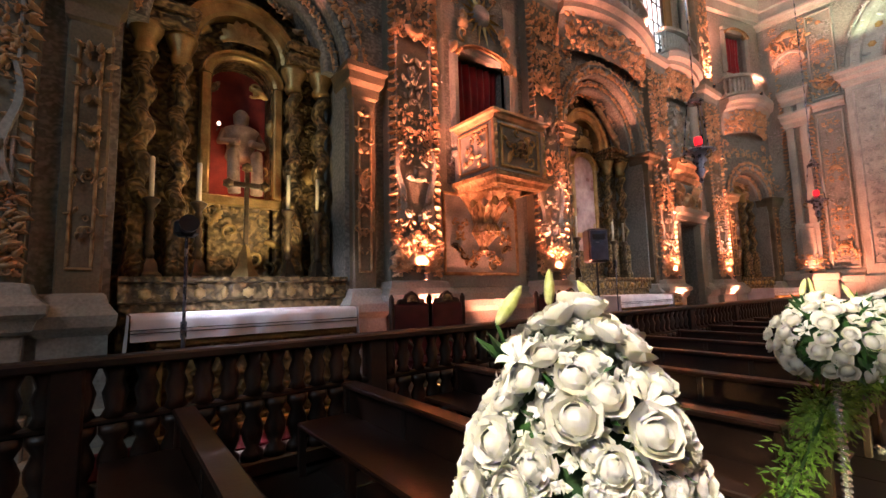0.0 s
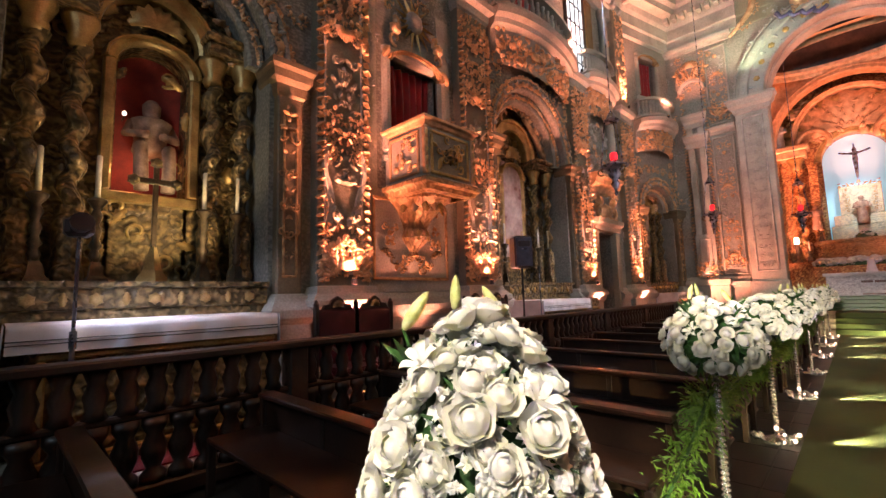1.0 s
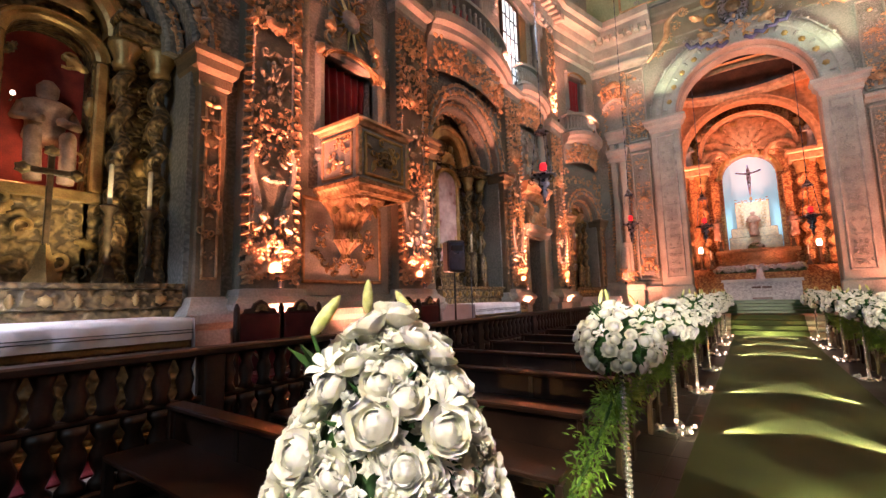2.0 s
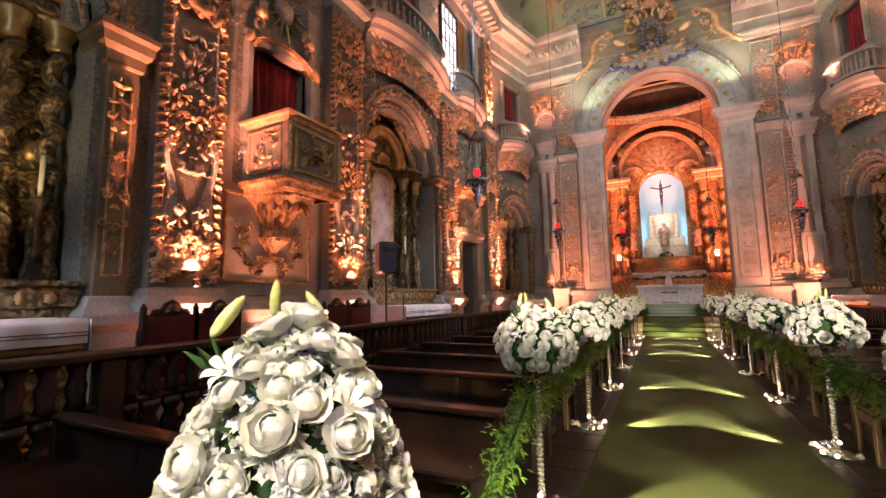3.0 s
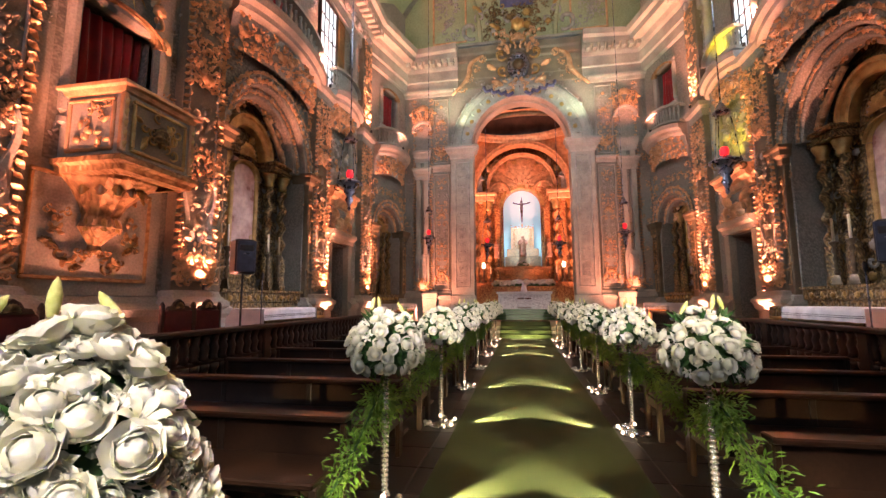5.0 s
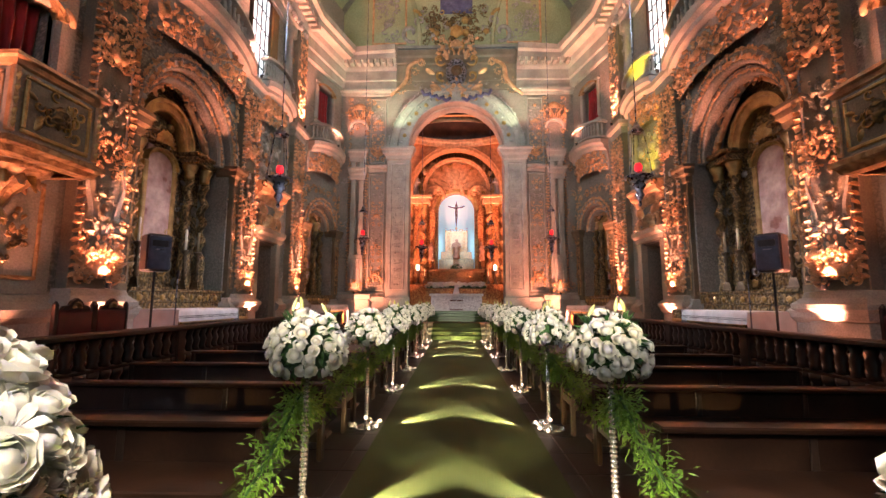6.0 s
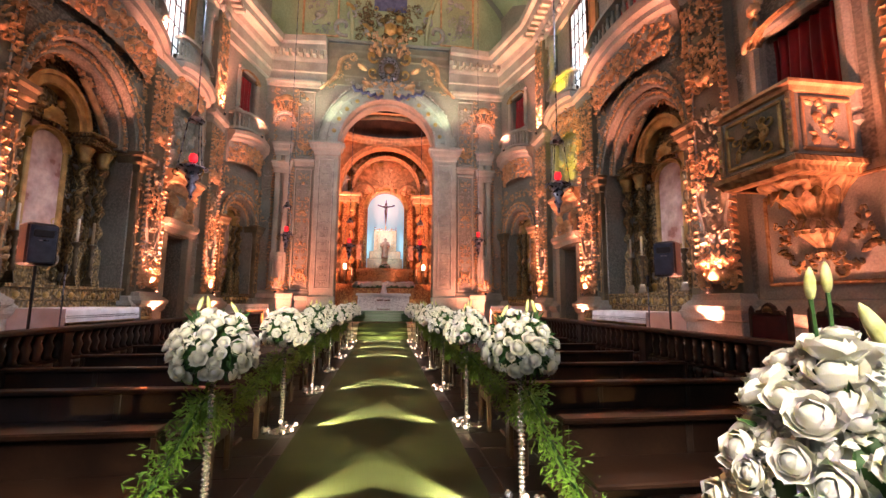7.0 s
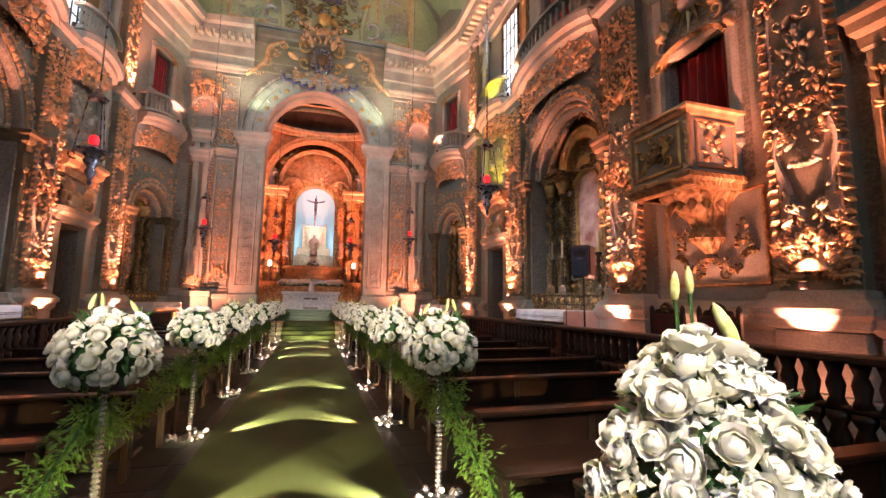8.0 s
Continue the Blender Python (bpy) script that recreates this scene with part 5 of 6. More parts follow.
def altar_cloth(half, deep, z, drop, side_drop):
    """White linen over a table: top, front fall and longer side falls with a dark stripe."""
    t = thing("altar_cloth", "white linen altar cloth with dark woven stripes, hanging over the sides", "tablecloth", "altar cloths")
    v, f, n = [], [], 36
    rows = [(-deep / 2, 0.0, 0), (deep / 2 - 0.03, 0.0, 0), (deep / 2, -0.012, 0), (deep / 2 + 0.012, -0.05, 0.3), (deep / 2 + 0.018, -drop * 0.6, 0.7), (deep / 2 + 0.025, -drop, 1)]
    for y, dz, w in rows:
        for i in range(n + 1):
            u = -half + 2 * half * i / n
            v.append((u, -(y + 0.012 * w * math.sin(u * 17) + 0.006 * w * math.sin(u * 41)), z + dz))
    f = [(k * (n + 1) + i, k * (n + 1) + i + 1, (k + 1) * (n + 1) + i + 1, (k + 1) * (n + 1) + i) for k in range(5) for i in range(n)]
    part("top_and_front", Shape().add(v, f), LINEN, t, smooth=True)
    for s in (1, -1):
        v, m = [], 14
        for k in range(7):
            q = k / 6
            for i in range(m + 1):
                y = -deep / 2 - 0.03 + (deep + 0.06) * i / m
                v.append((s * (half + 0.01 + 0.05 * q + 0.02 * q * math.sin(y * 30)), y * (1 + 0.05 * q), z - 0.004 - side_drop * q))
        part("side_fall", Shape().add(v, [(k * (m + 1) + i, k * (m + 1) + i + 1, (k + 1) * (m + 1) + i + 1, (k + 1) * (m + 1) + i) for k in range(6) for i in range(m)]), LINEN, t, smooth=True)
    for q in (0.55, 0.68):
        part("stripe", Shape().tube([(-half + 2 * half * i / n, -(deep / 2 + 0.03 + 0.010 * math.sin((-half + 2 * half * i / n) * 17)), z - drop * q) for i in range(n + 1)], 0.004, 4), BLACK, t, "dark woven stripe")
    return t


aA = side_altar(1.18, 4.2, 71, REDCLOTH)
aA.matrix_basis = side(1.74, 1)
aB = side_altar(1.48, 4.4, 72, PICTURE, "grey")
place(aB, 9.2)
aC = side_altar(0.83, 3.9, 73, PICTURE, "grey")
cloth = altar_cloth(0.99, 0.86, 1.295, 0.21, 0.95)
cloth.matrix_basis = side(1.66, 1, W - 0.44)
copy_thing(cloth, side(8.75, 1, W - 0.5, -0.02)), copy_thing(cloth, side(8.75, -1, W - 0.5, -0.02))
for s in (1, -1):
    C = pose(16.75, s * 5.24, 0, 0, 0, -15 if s > 0 else 195)
    if s > 0:
        aC.matrix_basis = C
    else:
        copy_thing(aC, C)
    copy_thing(cloth, C @ pose(0, -0.44, 0) @ Matrix.Diagonal((0.75, 1, 1, 1)))
st = tagged(part("statue", figure(1.2, True), STATUE, None, "", True), "seated painted wooden statue in a red-lined niche", "statue")
st.matrix_basis = side(1.82, 1, W + 0.86, 2.72)
one = candlestick(0.86, 0.45)
one.matrix_basis = side(0.83, 1, W + 0.3, 1.66)
for x in (1.28, 2.28, 2.66):
    copy_thing(one, side(x, 1, W + 0.3, 1.66))
for s in (1, -1):
    for x in (8.35, 9.75, 10.2):
        copy_thing(one, side(x, s, W + 0.3, 1.66))
x_ = thing("altar_cross", "dark bronze altar cross on a stepped foot", "cross", at=side(1.76, 1, W + 0.2, 1.66))
part("foot", Shape().lathe([(0.15, 0), (0.14, 0.04), (0.09, 0.12), (0.05, 0.3), (0.03, 0.38)], 4), GOLD, x_)
part("upright", Shape().box(-0.025, -0.02, 0.36, 0.025, 0.02, 1.3, 0.006), BRONZE, x_)
part("crossbar", Shape().box(-0.2, -0.024, 1.06, 0.2, 0.016, 1.12, 0.006), BRONZE, x_)
for p in ((-0.2, 1.09), (0.2, 1.09), (0, 1.3)):
    part("finial", CARVING["rosette", "dark"], None, x_, at=Matrix.Translation((p[0], 0, p[1])) @ Matrix.Diagonal((0.14, 0.14, 0.14, 1)))

# a small bulb in the first niche and one lamp that warms its retable
nb = thing("niche_bulb", "small bare white bulb at the niche edge", "bulb", at=side(1.5, 1, W + 0.55, 3.55))
part("bulb", Shape().lathe([(0.004, 0), (0.02, 0.01), (0.024, 0.03), (0.012, 0.05), (0.002, 0.055)], 10), BULB_GLINT, nb, smooth=True)
part("bracket", Shape().tube([(0, 0.0, 0.0), (0.0, 0.05, -0.02), (0, 0.12, -0.02)], 0.008, 6), BRONZE, nb)
lamp("POINT", (1.62, W + 0.72, 3.0), (1.8, W, 3), 3.0, (1.0, 0.5, 0.25), 0.03)
lamp("SPOT", (2.2, W - 0.15, 1.9), (1.5, W + 0.7, 3.6), 70, (1.0, 0.74, 0.42), 0.05, 130, 0.8)


# ---------------------------------------------------------------- high altar
t = thing("high_altar", "red and gold high altar with twisted columns round a niche given its own glow", "altar", at=pose(CH, 0, 0.55, 0, 0, -90))
rnd = random.Random(81)
part("base", Shape().box(-2.9, -0.5, 0.0, 2.9, 0.85, 1.75, 0.03).box(-1.5, -1.0, 0.4, 1.5, -0.4, 1.75, 0.03), REDWOOD, t)
part("back_panel", Shape().arch(-3.0, 3.0, 1.75, 7.6, 0.0, 0.97, 5.75, 0.3, 0.85, 20), REDWOOD, t)
# no source stands behind this cloth, its glow is put into the material
part("niche_back", Shape().box(-0.99, 0.80, 2.4, 0.99, 0.84, 6.8), NICHELIGHT, t, "white and blue niche cloth with the backlight added as its own glow")
part("niche_frame", Shape().archband(0, 5.75, 0.95, 1.2, 0.18, 0.4, 22), GOLD, t)
for s in (1, -1):
    for x in (1.75, 2.5):
        part("column", twisted(3.1, 0.2, 5 * s, 12, 60, pose(s * x, 0.0, 2.4)), REDWOOD, t, "red-gold twisted column", True)
        part("column_base", Shape().lathe([(0.27, 1.75), (0.27, 1.9), (0.2, 2.0), (0.24, 2.3), (0.2, 2.42)], 14, pose(s * x, 0, 0)), REDWOOD, t, smooth=True)
        part("column_capital", Shape().lathe([(0.16, 5.5), (0.2, 5.6), (0.18, 5.7), (0.28, 5.9), (0.28, 5.98)], 12, pose(s * x, 0, 0)), GOLD, t, smooth=True)
    part("entablature", Shape().box(s * 2.12 - 0.75, -0.35, 5.98, s * 2.12 + 0.75, 0.4, 6.25, 0.03).box(s * 2.12 - 0.85, -0.5, 6.25, s * 2.12 + 0.85, 0.4, 6.45, 0.04), ORN, t)
    part("pier", Shape().box(s * 1.25 - 0.14, -0.1, 1.75, s * 1.25 + 0.14, 0.4, 5.6, 0.02), REDWOOD, t)
    fig = figure(0.95)
    part("side_figure", fig, STATUE, t, "small carved figure on a bracket", True, pose(s * 1.3, -0.25, 3.0))
    part("upper_figure", figure(1.2), GREYORN, t, "carved figure on the entablature", True, pose(s * 2.2, -0.1, 6.45))
    for k in range(40):
        carve(t, rnd.choice(("leaf", "scroll", "rosette", "shell")), rnd.choice(("gold", "warm")), s * rnd.uniform(0.15, 2.4), rnd.uniform(6.5, 8.0), rnd.uniform(0.25, 0.5), rnd.uniform(-90, 90), 0.2, s < 0, 1.3)
    for k in range(22):
        carve(t, rnd.choice(("leaf", "scroll", "rosette")), rnd.choice(("gold", "warm")), s * rnd.uniform(0.1, 1.4), rnd.uniform(0.6, 1.7), rnd.uniform(0.18, 0.34), rnd.uniform(-90, 90), -1.0, s < 0)
    part("volute", Shape().tube([(s * (1.15 + 0.5 * math.cos(a)), -0.05, 6.5 + 0.5 * math.sin(a)) for a in [i * 0.45 for i in range(9)]], 0.1, 7), ORN, t, smooth=True)
THRONE = material("pale_green_silvered_wood", (0.34, 0.36, 0.26), (0.58, 0.58, 0.46), 0.45, 0.2, scale=6, fine=50, bump=0.8, deep=0.02, carve=14.0, gilt=(0.66, 0.62, 0.42))
for a, b, z in ((0.92, 0.6, 2.5), (0.82, 0.4, 3.1), (0.6, 1.1, 3.5)):
    part("throne_tier", Shape().box(-a, 0.1 + 0.1 * (z - 2.4), z, a, 0.75, z + b, 0.03), THRONE, t, "stepped pale silvered throne tier")
part("throne_statue", figure(1.05), STATUE, t, "small brown-robed statue on the throne", True, pose(0, 0.0, 3.1))
relief("throne_foliage", t, GOLD, [r for k in (1, -1) for q in range(5) for r in rinceau(rnd, k * 0.4, 3.65 + 0.2 * q, 0.1, 70 * q, k, 0.19)] + cluster(rnd, 0, 4.55, 1.1, 0.2, 16, (0.08, 0.14), 0.3, 40))
part("cross_upright", Shape().box(-0.025, 0.5, 4.5, 0.025, 0.56, 6.3, 0.01), SILVER, t)
part("cross_bar", Shape().box(-0.36, 0.49, 5.93, 0.36, 0.55, 5.97, 0.01), SILVER, t)
part("cross_figure", Shape().lathe([(0.04, 4.95), (0.06, 5.3), (0.09, 5.7), (0.06, 5.92), (0.07, 6.05), (0.03, 6.14)], 10, pose(0, 0.42, 0)).tube([(-0.45, 0.45, 6.0), (0, 0.42, 5.86), (0.45, 0.45, 6.0)], 0.035, 6), SILVER, t, smooth=True)
part("fan_shell", CARVING["shell", "warm"], None, t, at=Matrix.Translation((0, 0.25, 6.9)) @ Matrix.Diagonal((1.9, 1.2, 1.6, 1)))
part("shell_moulding", Shape().archband(0, 6.75, 1.62, 1.82, -0.1, 0.3, 26), ORN, t)
part("inner_shell_moulding", Shape().archband(0, 6.6, 1.15, 1.3, 0.02, 0.3, 26), ORN, t)
gradine = Shape().lathe([(1.5, 1.75), (1.5, 1.86), (1.42, 1.9), (1.36, 2.1), (1.4, 2.36), (1.5, 2.42), (1.5, 2.52)], 32, pose(0, 0.35, 0) @ Matrix.Diagonal((1.0, 0.8, 1, 1)))
part("gradine", gradine, OCHRE, t, "curved gilded gradine")
relief("gradine_foliage", t, GOLD, [r for k in range(14) for r in rinceau(rnd, -1.2 + 0.185 * k, 2.12, 0.11, 60 * k, 1 if k % 2 else -1, 0.35 - 1.12 * math.sqrt(max(0.02, 1 - ((-1.2 + 0.185 * k) / 1.42) ** 2)))])
relief("crown_foliage", t, ORN, cluster(rnd, 0, 6.6, 2.6, 1.3, 60, (0.14, 0.3), 0.1, 40))

al = thing("altar_table", "white lace-fronted altar table on carpeted steps", "table", at=pose(20.55, 0, 1.0, 0, 0, -90))
part("block", Shape().box(-1.15, 0.0, 0.0, 1.15, 0.75, 0.76, 0.015), LINEN, al)
part("lace_front", Shape().box(-1.17, -0.03, 0.02, 1.17, -0.005, 0.68, 0.008), material("silver_lace", (0.34, 0.32, 0.40), (0.66, 0.63, 0.70), 0.6, scale=10, fine=50, bump=0.8, deep=0.02, carve=16.0, gilt=(0.74, 0.72, 0.78)), al, "silver-grey lace frontal")
part("cloth", Shape().box(-1.24, -0.06, 0.76, 1.24, 0.8, 0.79, 0.01).box(-1.24, -0.065, 0.68, 1.24, -0.045, 0.78, 0.006), LINEN, al, "white linen top")
part("bars", Shape().box(-0.3, -0.04, 0.44, -0.02, -0.028, 0.51).box(0.02, -0.04, 0.44, 0.3, -0.028, 0.51).box(-0.3, -0.04, 0.04, 0.3, -0.028, 0.1), LEATHER, al, "dark red embroidered bars")
part("veiled_stand", Shape().lathe([(0.16, 0.79), (0.13, 0.88), (0.09, 1.13), (0.10, 1.18), (0.02, 1.21)], 14, pose(0, 0.2, 0)), LINEN, al, "white veiled stand", True)
for s in (1, -1):
    lamp("SPOT", (19.9, s * 2.7, 0.8), (CH, s * 2.6, 5.0), 2500, ORANGE, 0.06, 62, 0.8)
    lamp("SPOT", (20.6, s * 2.9, 3.4), (21.4, s * 1.0, 10.5), 1500, ORANGE, 0.08, 120, 0.8)
    cd = candlestick(0.4, 0.4)
    cd.matrix_basis = pose(CH - 0.35, s * 1.22, 3.07)
    cd2 = copy_thing(cd, pose(CH - 0.75, s * 1.6, 2.30))
    lt = thing("altar_lantern", "glowing white candle lantern by the high altar", "lantern", "altar lanterns", pose(CH - 0.4, s * 1.98, 2.3))
    part("glass", Shape().lathe([(0.07, 0.72), (0.09, 0.82), (0.08, 0.96), (0.05, 1.0)], 12), glow("lantern_glow", (1, 0.8, 0.6), 5.0), lt, smooth=True)
    part("foot", Shape().lathe([(0.14, 0.0), (0.14, 0.06), (0.07, 0.12), (0.05, 0.5), (0.09, 0.66), (0.09, 0.72)], 12), BRONZE, lt)
lamp("SPOT", (20.9, 0, 6.2), (CH + 0.6, 0, 4.2), 420, (0.85, 0.95, 1.0), 0.1, 50, 0.8)
lamp("AREA", (CH + 0.55, 0, 5.3), (18, 0, 4.5), 12, (0.8, 0.93, 1.0), 1.6, wide=3.0)
# invented uplights on the flower shelf, added only to brighten the gradine
for s in (1, -1):
    uplight(21.89, s, 0.95, 2.06, 60, 140, (22.3, s * 0.6, 3.0))
lamp("SPOT", (19.0, 0, 6.9), (20.9, 0, 1.6), 190, (0.95, 0.85, 1.0), 0.1, 40, 0.8)


# ---------------------------------------------------------------- hanging lamps
def hanging_lamp(chain):
    t = thing("sanctuary_lamp", "tarnished silver hanging sanctuary lamp with a red glass light", "lamp", "hanging lamps")
    part("bowl", Shape().lathe([(0.015, -0.62), (0.04, -0.58), (0.03, -0.5), (0.10, -0.36), (0.06, -0.28), (0.14, -0.16), (0.10, -0.08), (0.22, 0.0), (0.30, 0.02), (0.30, 0.05), (0.16, 0.08), (0.09, 0.16)], 18), SILVER, t, "fluted silver bowl", True)
    part("red_glass", Shape().lathe([(0.05, 0.16), (0.075, 0.2), (0.08, 0.28), (0.06, 0.34)], 12), REDGLASS, t, "glowing red glass", True)
    crown = part("crown", Shape().lathe([(0.16, 1.05), (0.17, 1.08), (0.11, 1.14), (0.06, 1.24), (0.02, 1.3)], 14), SILVER, t, smooth=True)
    for k in range(3):
        a = 2 * math.pi * k / 3
        pts = [(0.27 * math.cos(a), 0.27 * math.sin(a), 0.05), (0.2 * math.cos(a), 0.2 * math.sin(a), 0.6), (0.14 * math.cos(a), 0.14 * math.sin(a), 1.07)]
        part("chain", Shape().tube(pts, 0.012, 5), SILVER, t)
        o = part("scroll_arm", CARVING["scroll", "dark"], None, t)
        o.matrix_basis = pose(0.26 * math.cos(a), 0.26 * math.sin(a), -0.16, 0, 0, math.degrees(a)) @ Matrix.Diagonal((0.2, 0.2, 0.2, 1))
    part("hanging_chain", Shape().tube([(0, 0, 1.28), (0, 0, chain)], 0.014, 5), SILVER, crown)
    return t


hl = hanging_lamp(11.6)
hl.matrix_basis = pose(9.9, 3.98, 4.1)
copy_thing(hl, pose(9.9, -3.98, 4.1))
hs = hanging_lamp(12.1)
hs.matrix_basis = pose(16.6, 3.55, 3.75) @ Matrix.Diagonal((0.9, 0.9, 1, 1))
copy_thing(hs, pose(16.6, -3.55, 3.75))
for s in (1, -1):
    hc_ = hanging_lamp(7.05)
    hc_.matrix_basis = pose(19.6, s * 1.55, 3.8)


# ---------------------------------------------------------------- balustrades, chairs, loudspeakers, stands
for s in (1, -1):
    t = thing("balustrade", "dark turned-wood balustrade along the side platform", "balustrade", "nave balustrades", pose(0, s * 4.2, 0))
    for a, b, w, c in ((0.98, 1.05, 0.11, "handrail"), (0.60, 0.65, 0.05, "middle_rail"), (0.02, 0.14, 0.08, "bottom_rail")):
        part(c, Shape().box(-2.0, -w, a, 16.3, w, b, 0.015), WOOD, t)
    mesh = Shape().lathe([(0.06, 0.0), (0.06, 0.06), (0.034, 0.10), (0.056, 0.18), (0.06, 0.25), (0.036, 0.34), (0.06, 0.40), (0.06, 0.46)], 8).mesh("baluster", WOOD, True)
    top = Shape().lathe([(0.075, 0.0), (0.05, 0.06), (0.07, 0.16), (0.045, 0.24), (0.078, 0.34)], 6).mesh("upper_baluster", WOOD, True)
    for i in range(102):
        x = -1.9 + i * 0.178
        part("baluster", mesh, None, t, at=pose(x, 0, 0.14) @ Matrix.Diagonal((1.45, 1.2, 1, 1)))
        part("upper_baluster", top, None, t, at=pose(x, 0, 0.645) @ Matrix.Diagonal((1.1, 1, 1, 1)))
    for i in range(9):
        part("newel_post", Shape().box(-0.09, -0.09, 0.0, 0.09, 0.09, 1.0, 0.015), WOOD, t, at=pose(-1.9 + i * 2.24, 0, 0))


def high_chair():
    t = thing("ceremonial_chair", "burgundy leather high-backed chair with a carved dark crest", "chair", "ceremonial chairs")
    part("seat", Shape().box(-0.25, -0.5, 0.42, 0.25, 0.0, 0.52, 0.03), LEATHER, t)
    back = part("backrest", Shape().box(-0.26, 0.0, 0.5, 0.26, 0.07, 1.14, 0.025), LEATHER, t, "studded burgundy leather back")
    for s in (1, -1):
        part("back_post", Shape().box(s * 0.27 - 0.025, 0.0, 0.0, s * 0.27 + 0.025, 0.06, 1.18, 0.008).lathe([(0.03, 1.17), (0.035, 1.2), (0.01, 1.25)], 8, pose(s * 0.27, 0.03, 0)), WOOD, t)
        part("front_leg", Shape().lathe([(0.03, 0), (0.035, 0.1), (0.02, 0.2), (0.035, 0.35), (0.03, 0.43)], 8, pose(s * 0.22, -0.45, 0)), WOOD, t, smooth=True)
        part("arm", Shape().tube([(s * 0.26, 0.03, 0.78), (s * 0.27, -0.25, 0.76), (s * 0.27, -0.45, 0.7), (s * 0.25, -0.46, 0.44)], 0.025, 7), WOOD, t, smooth=True)
    v = [(-0.2, 0, 1.14), (-0.17, 0, 1.19), (-0.1, 0, 1.2), (-0.07, 0, 1.25), (0, 0, 1.29), (0.07, 0, 1.25), (0.1, 0, 1.2), (0.17, 0, 1.19), (0.2, 0, 1.14)]
    part("crest", Shape().add(v + [(x, 0.05, z) for x, y, z in v], [tuple(range(9)), tuple(range(17, 8, -1))] + [(i, i + 9, (i + 1) % 9 + 9, (i + 1) % 9) for i in range(9)]), WOOD, back, "carved dark wood crest")
    o = carve(back, "shell", "dark", 0, 1.17, 0.08, 0, 0.0)
    return t


CHAIRS_SOUTH = (5.45, 4.65)
hc = high_chair()
hc.matrix_basis = side(3.42, 1, 4.8, 0.16)
for x in (3.96, 5.98, 6.55):
    copy_thing(hc, side(x, 1, 4.8, 0.16))
for x in CHAIRS_SOUTH:
    copy_thing(hc, side(x, -1, 4.8, 0.16))


def loudspeaker(s):
    t = thing("speaker_stand", "black tripod loudspeaker stand", "stand", "speaker stands", side(7.2, s, 4.72, 0.16))
    part("pole", Shape().lathe([(0.018, 0.25), (0.018, 1.72)], 10), BLACK, t)
    part("collar", Shape().lathe([(0.03, 0.75), (0.03, 0.83)], 10), BLACK, t)
    for k in range(3):
        a = 2 * math.pi * k / 3 + 0.3
        part("leg", Shape().tube([(0, 0, 0.78), (0.42 * math.cos(a), 0.42 * math.sin(a), 0.02)], 0.013, 6), BLACK, t)
        part("rubber_foot", Shape().lathe([(0.02, 0), (0.02, 0.03)], 8, pose(0.42 * math.cos(a), 0.42 * math.sin(a), 0)), BLACK, t)
    q = thing("loudspeaker", "black portable loudspeaker with a blue-grey grille on a stand", "loudspeaker", "loudspeakers", side(7.2, s, 4.72, 1.87) @ pose(0, 0, 0, 0, 0, -38 * s))
    part("cabinet", Shape().box(-0.17, -0.16, 0.0, 0.17, 0.18, 0.58, 0.03), BLACK, q)
    part("grille", Shape().box(-0.15, -0.175, 0.03, 0.15, -0.155, 0.55, 0.015), BLUEGREY, q)
    part("horn", Shape().box(-0.11, -0.185, 0.38, 0.11, -0.172, 0.48, 0.01), BLACK, q)
    part("badge", Shape().box(-0.05, -0.18, 0.33, 0.05, -0.172, 0.345), SILVER, q)
    m = thing("microphone_stand", "slim grey microphone stand with a round base", "stand", "microphone stands", side(7.62, s, 4.62, 0.16))
    part("base", Shape().lathe([(0.14, 0), (0.14, 0.015), (0.02, 0.03)], 16), BLACK, m)
    part("pole", Shape().lathe([(0.011, 0.02), (0.011, 1.62)], 8), SILVER, m)
    part("head", Shape().lathe([(0.012, 1.62), (0.028, 1.68), (0.028, 1.74), (0.01, 1.77)], 10), BLACK, m)


loudspeaker(1), loudspeaker(-1)
m = thing("floor_spot_stand", "slim pole stand with a small dark spotlight head", "stand", at=side(1.02, 1, 4.55, 0.16))
part("base", Shape().lathe([(0.16, 0), (0.16, 0.015), (0.02, 0.03)], 16), BLACK, m)
part("pole", Shape().lathe([(0.016, 0.02), (0.016, 0.95), (0.024, 0.95), (0.024, 1.08), (0.013, 1.08), (0.013, 1.78)], 10), SILVER, m)
part("head", Shape().box(-0.09, -0.06, 1.78, 0.09, 0.1, 1.93, 0.03).lathe([(0.06, 0), (0.075, 0.1)], 10, pose(0, -0.05, 1.86, 80)), BLACK, m)


lamp("SPOT", (1.04, 4.76, 2.02), (1.75, 4.92, 1.2), 95, (0.74, 0.76, 1.0), 0.04, 110, 0.8)


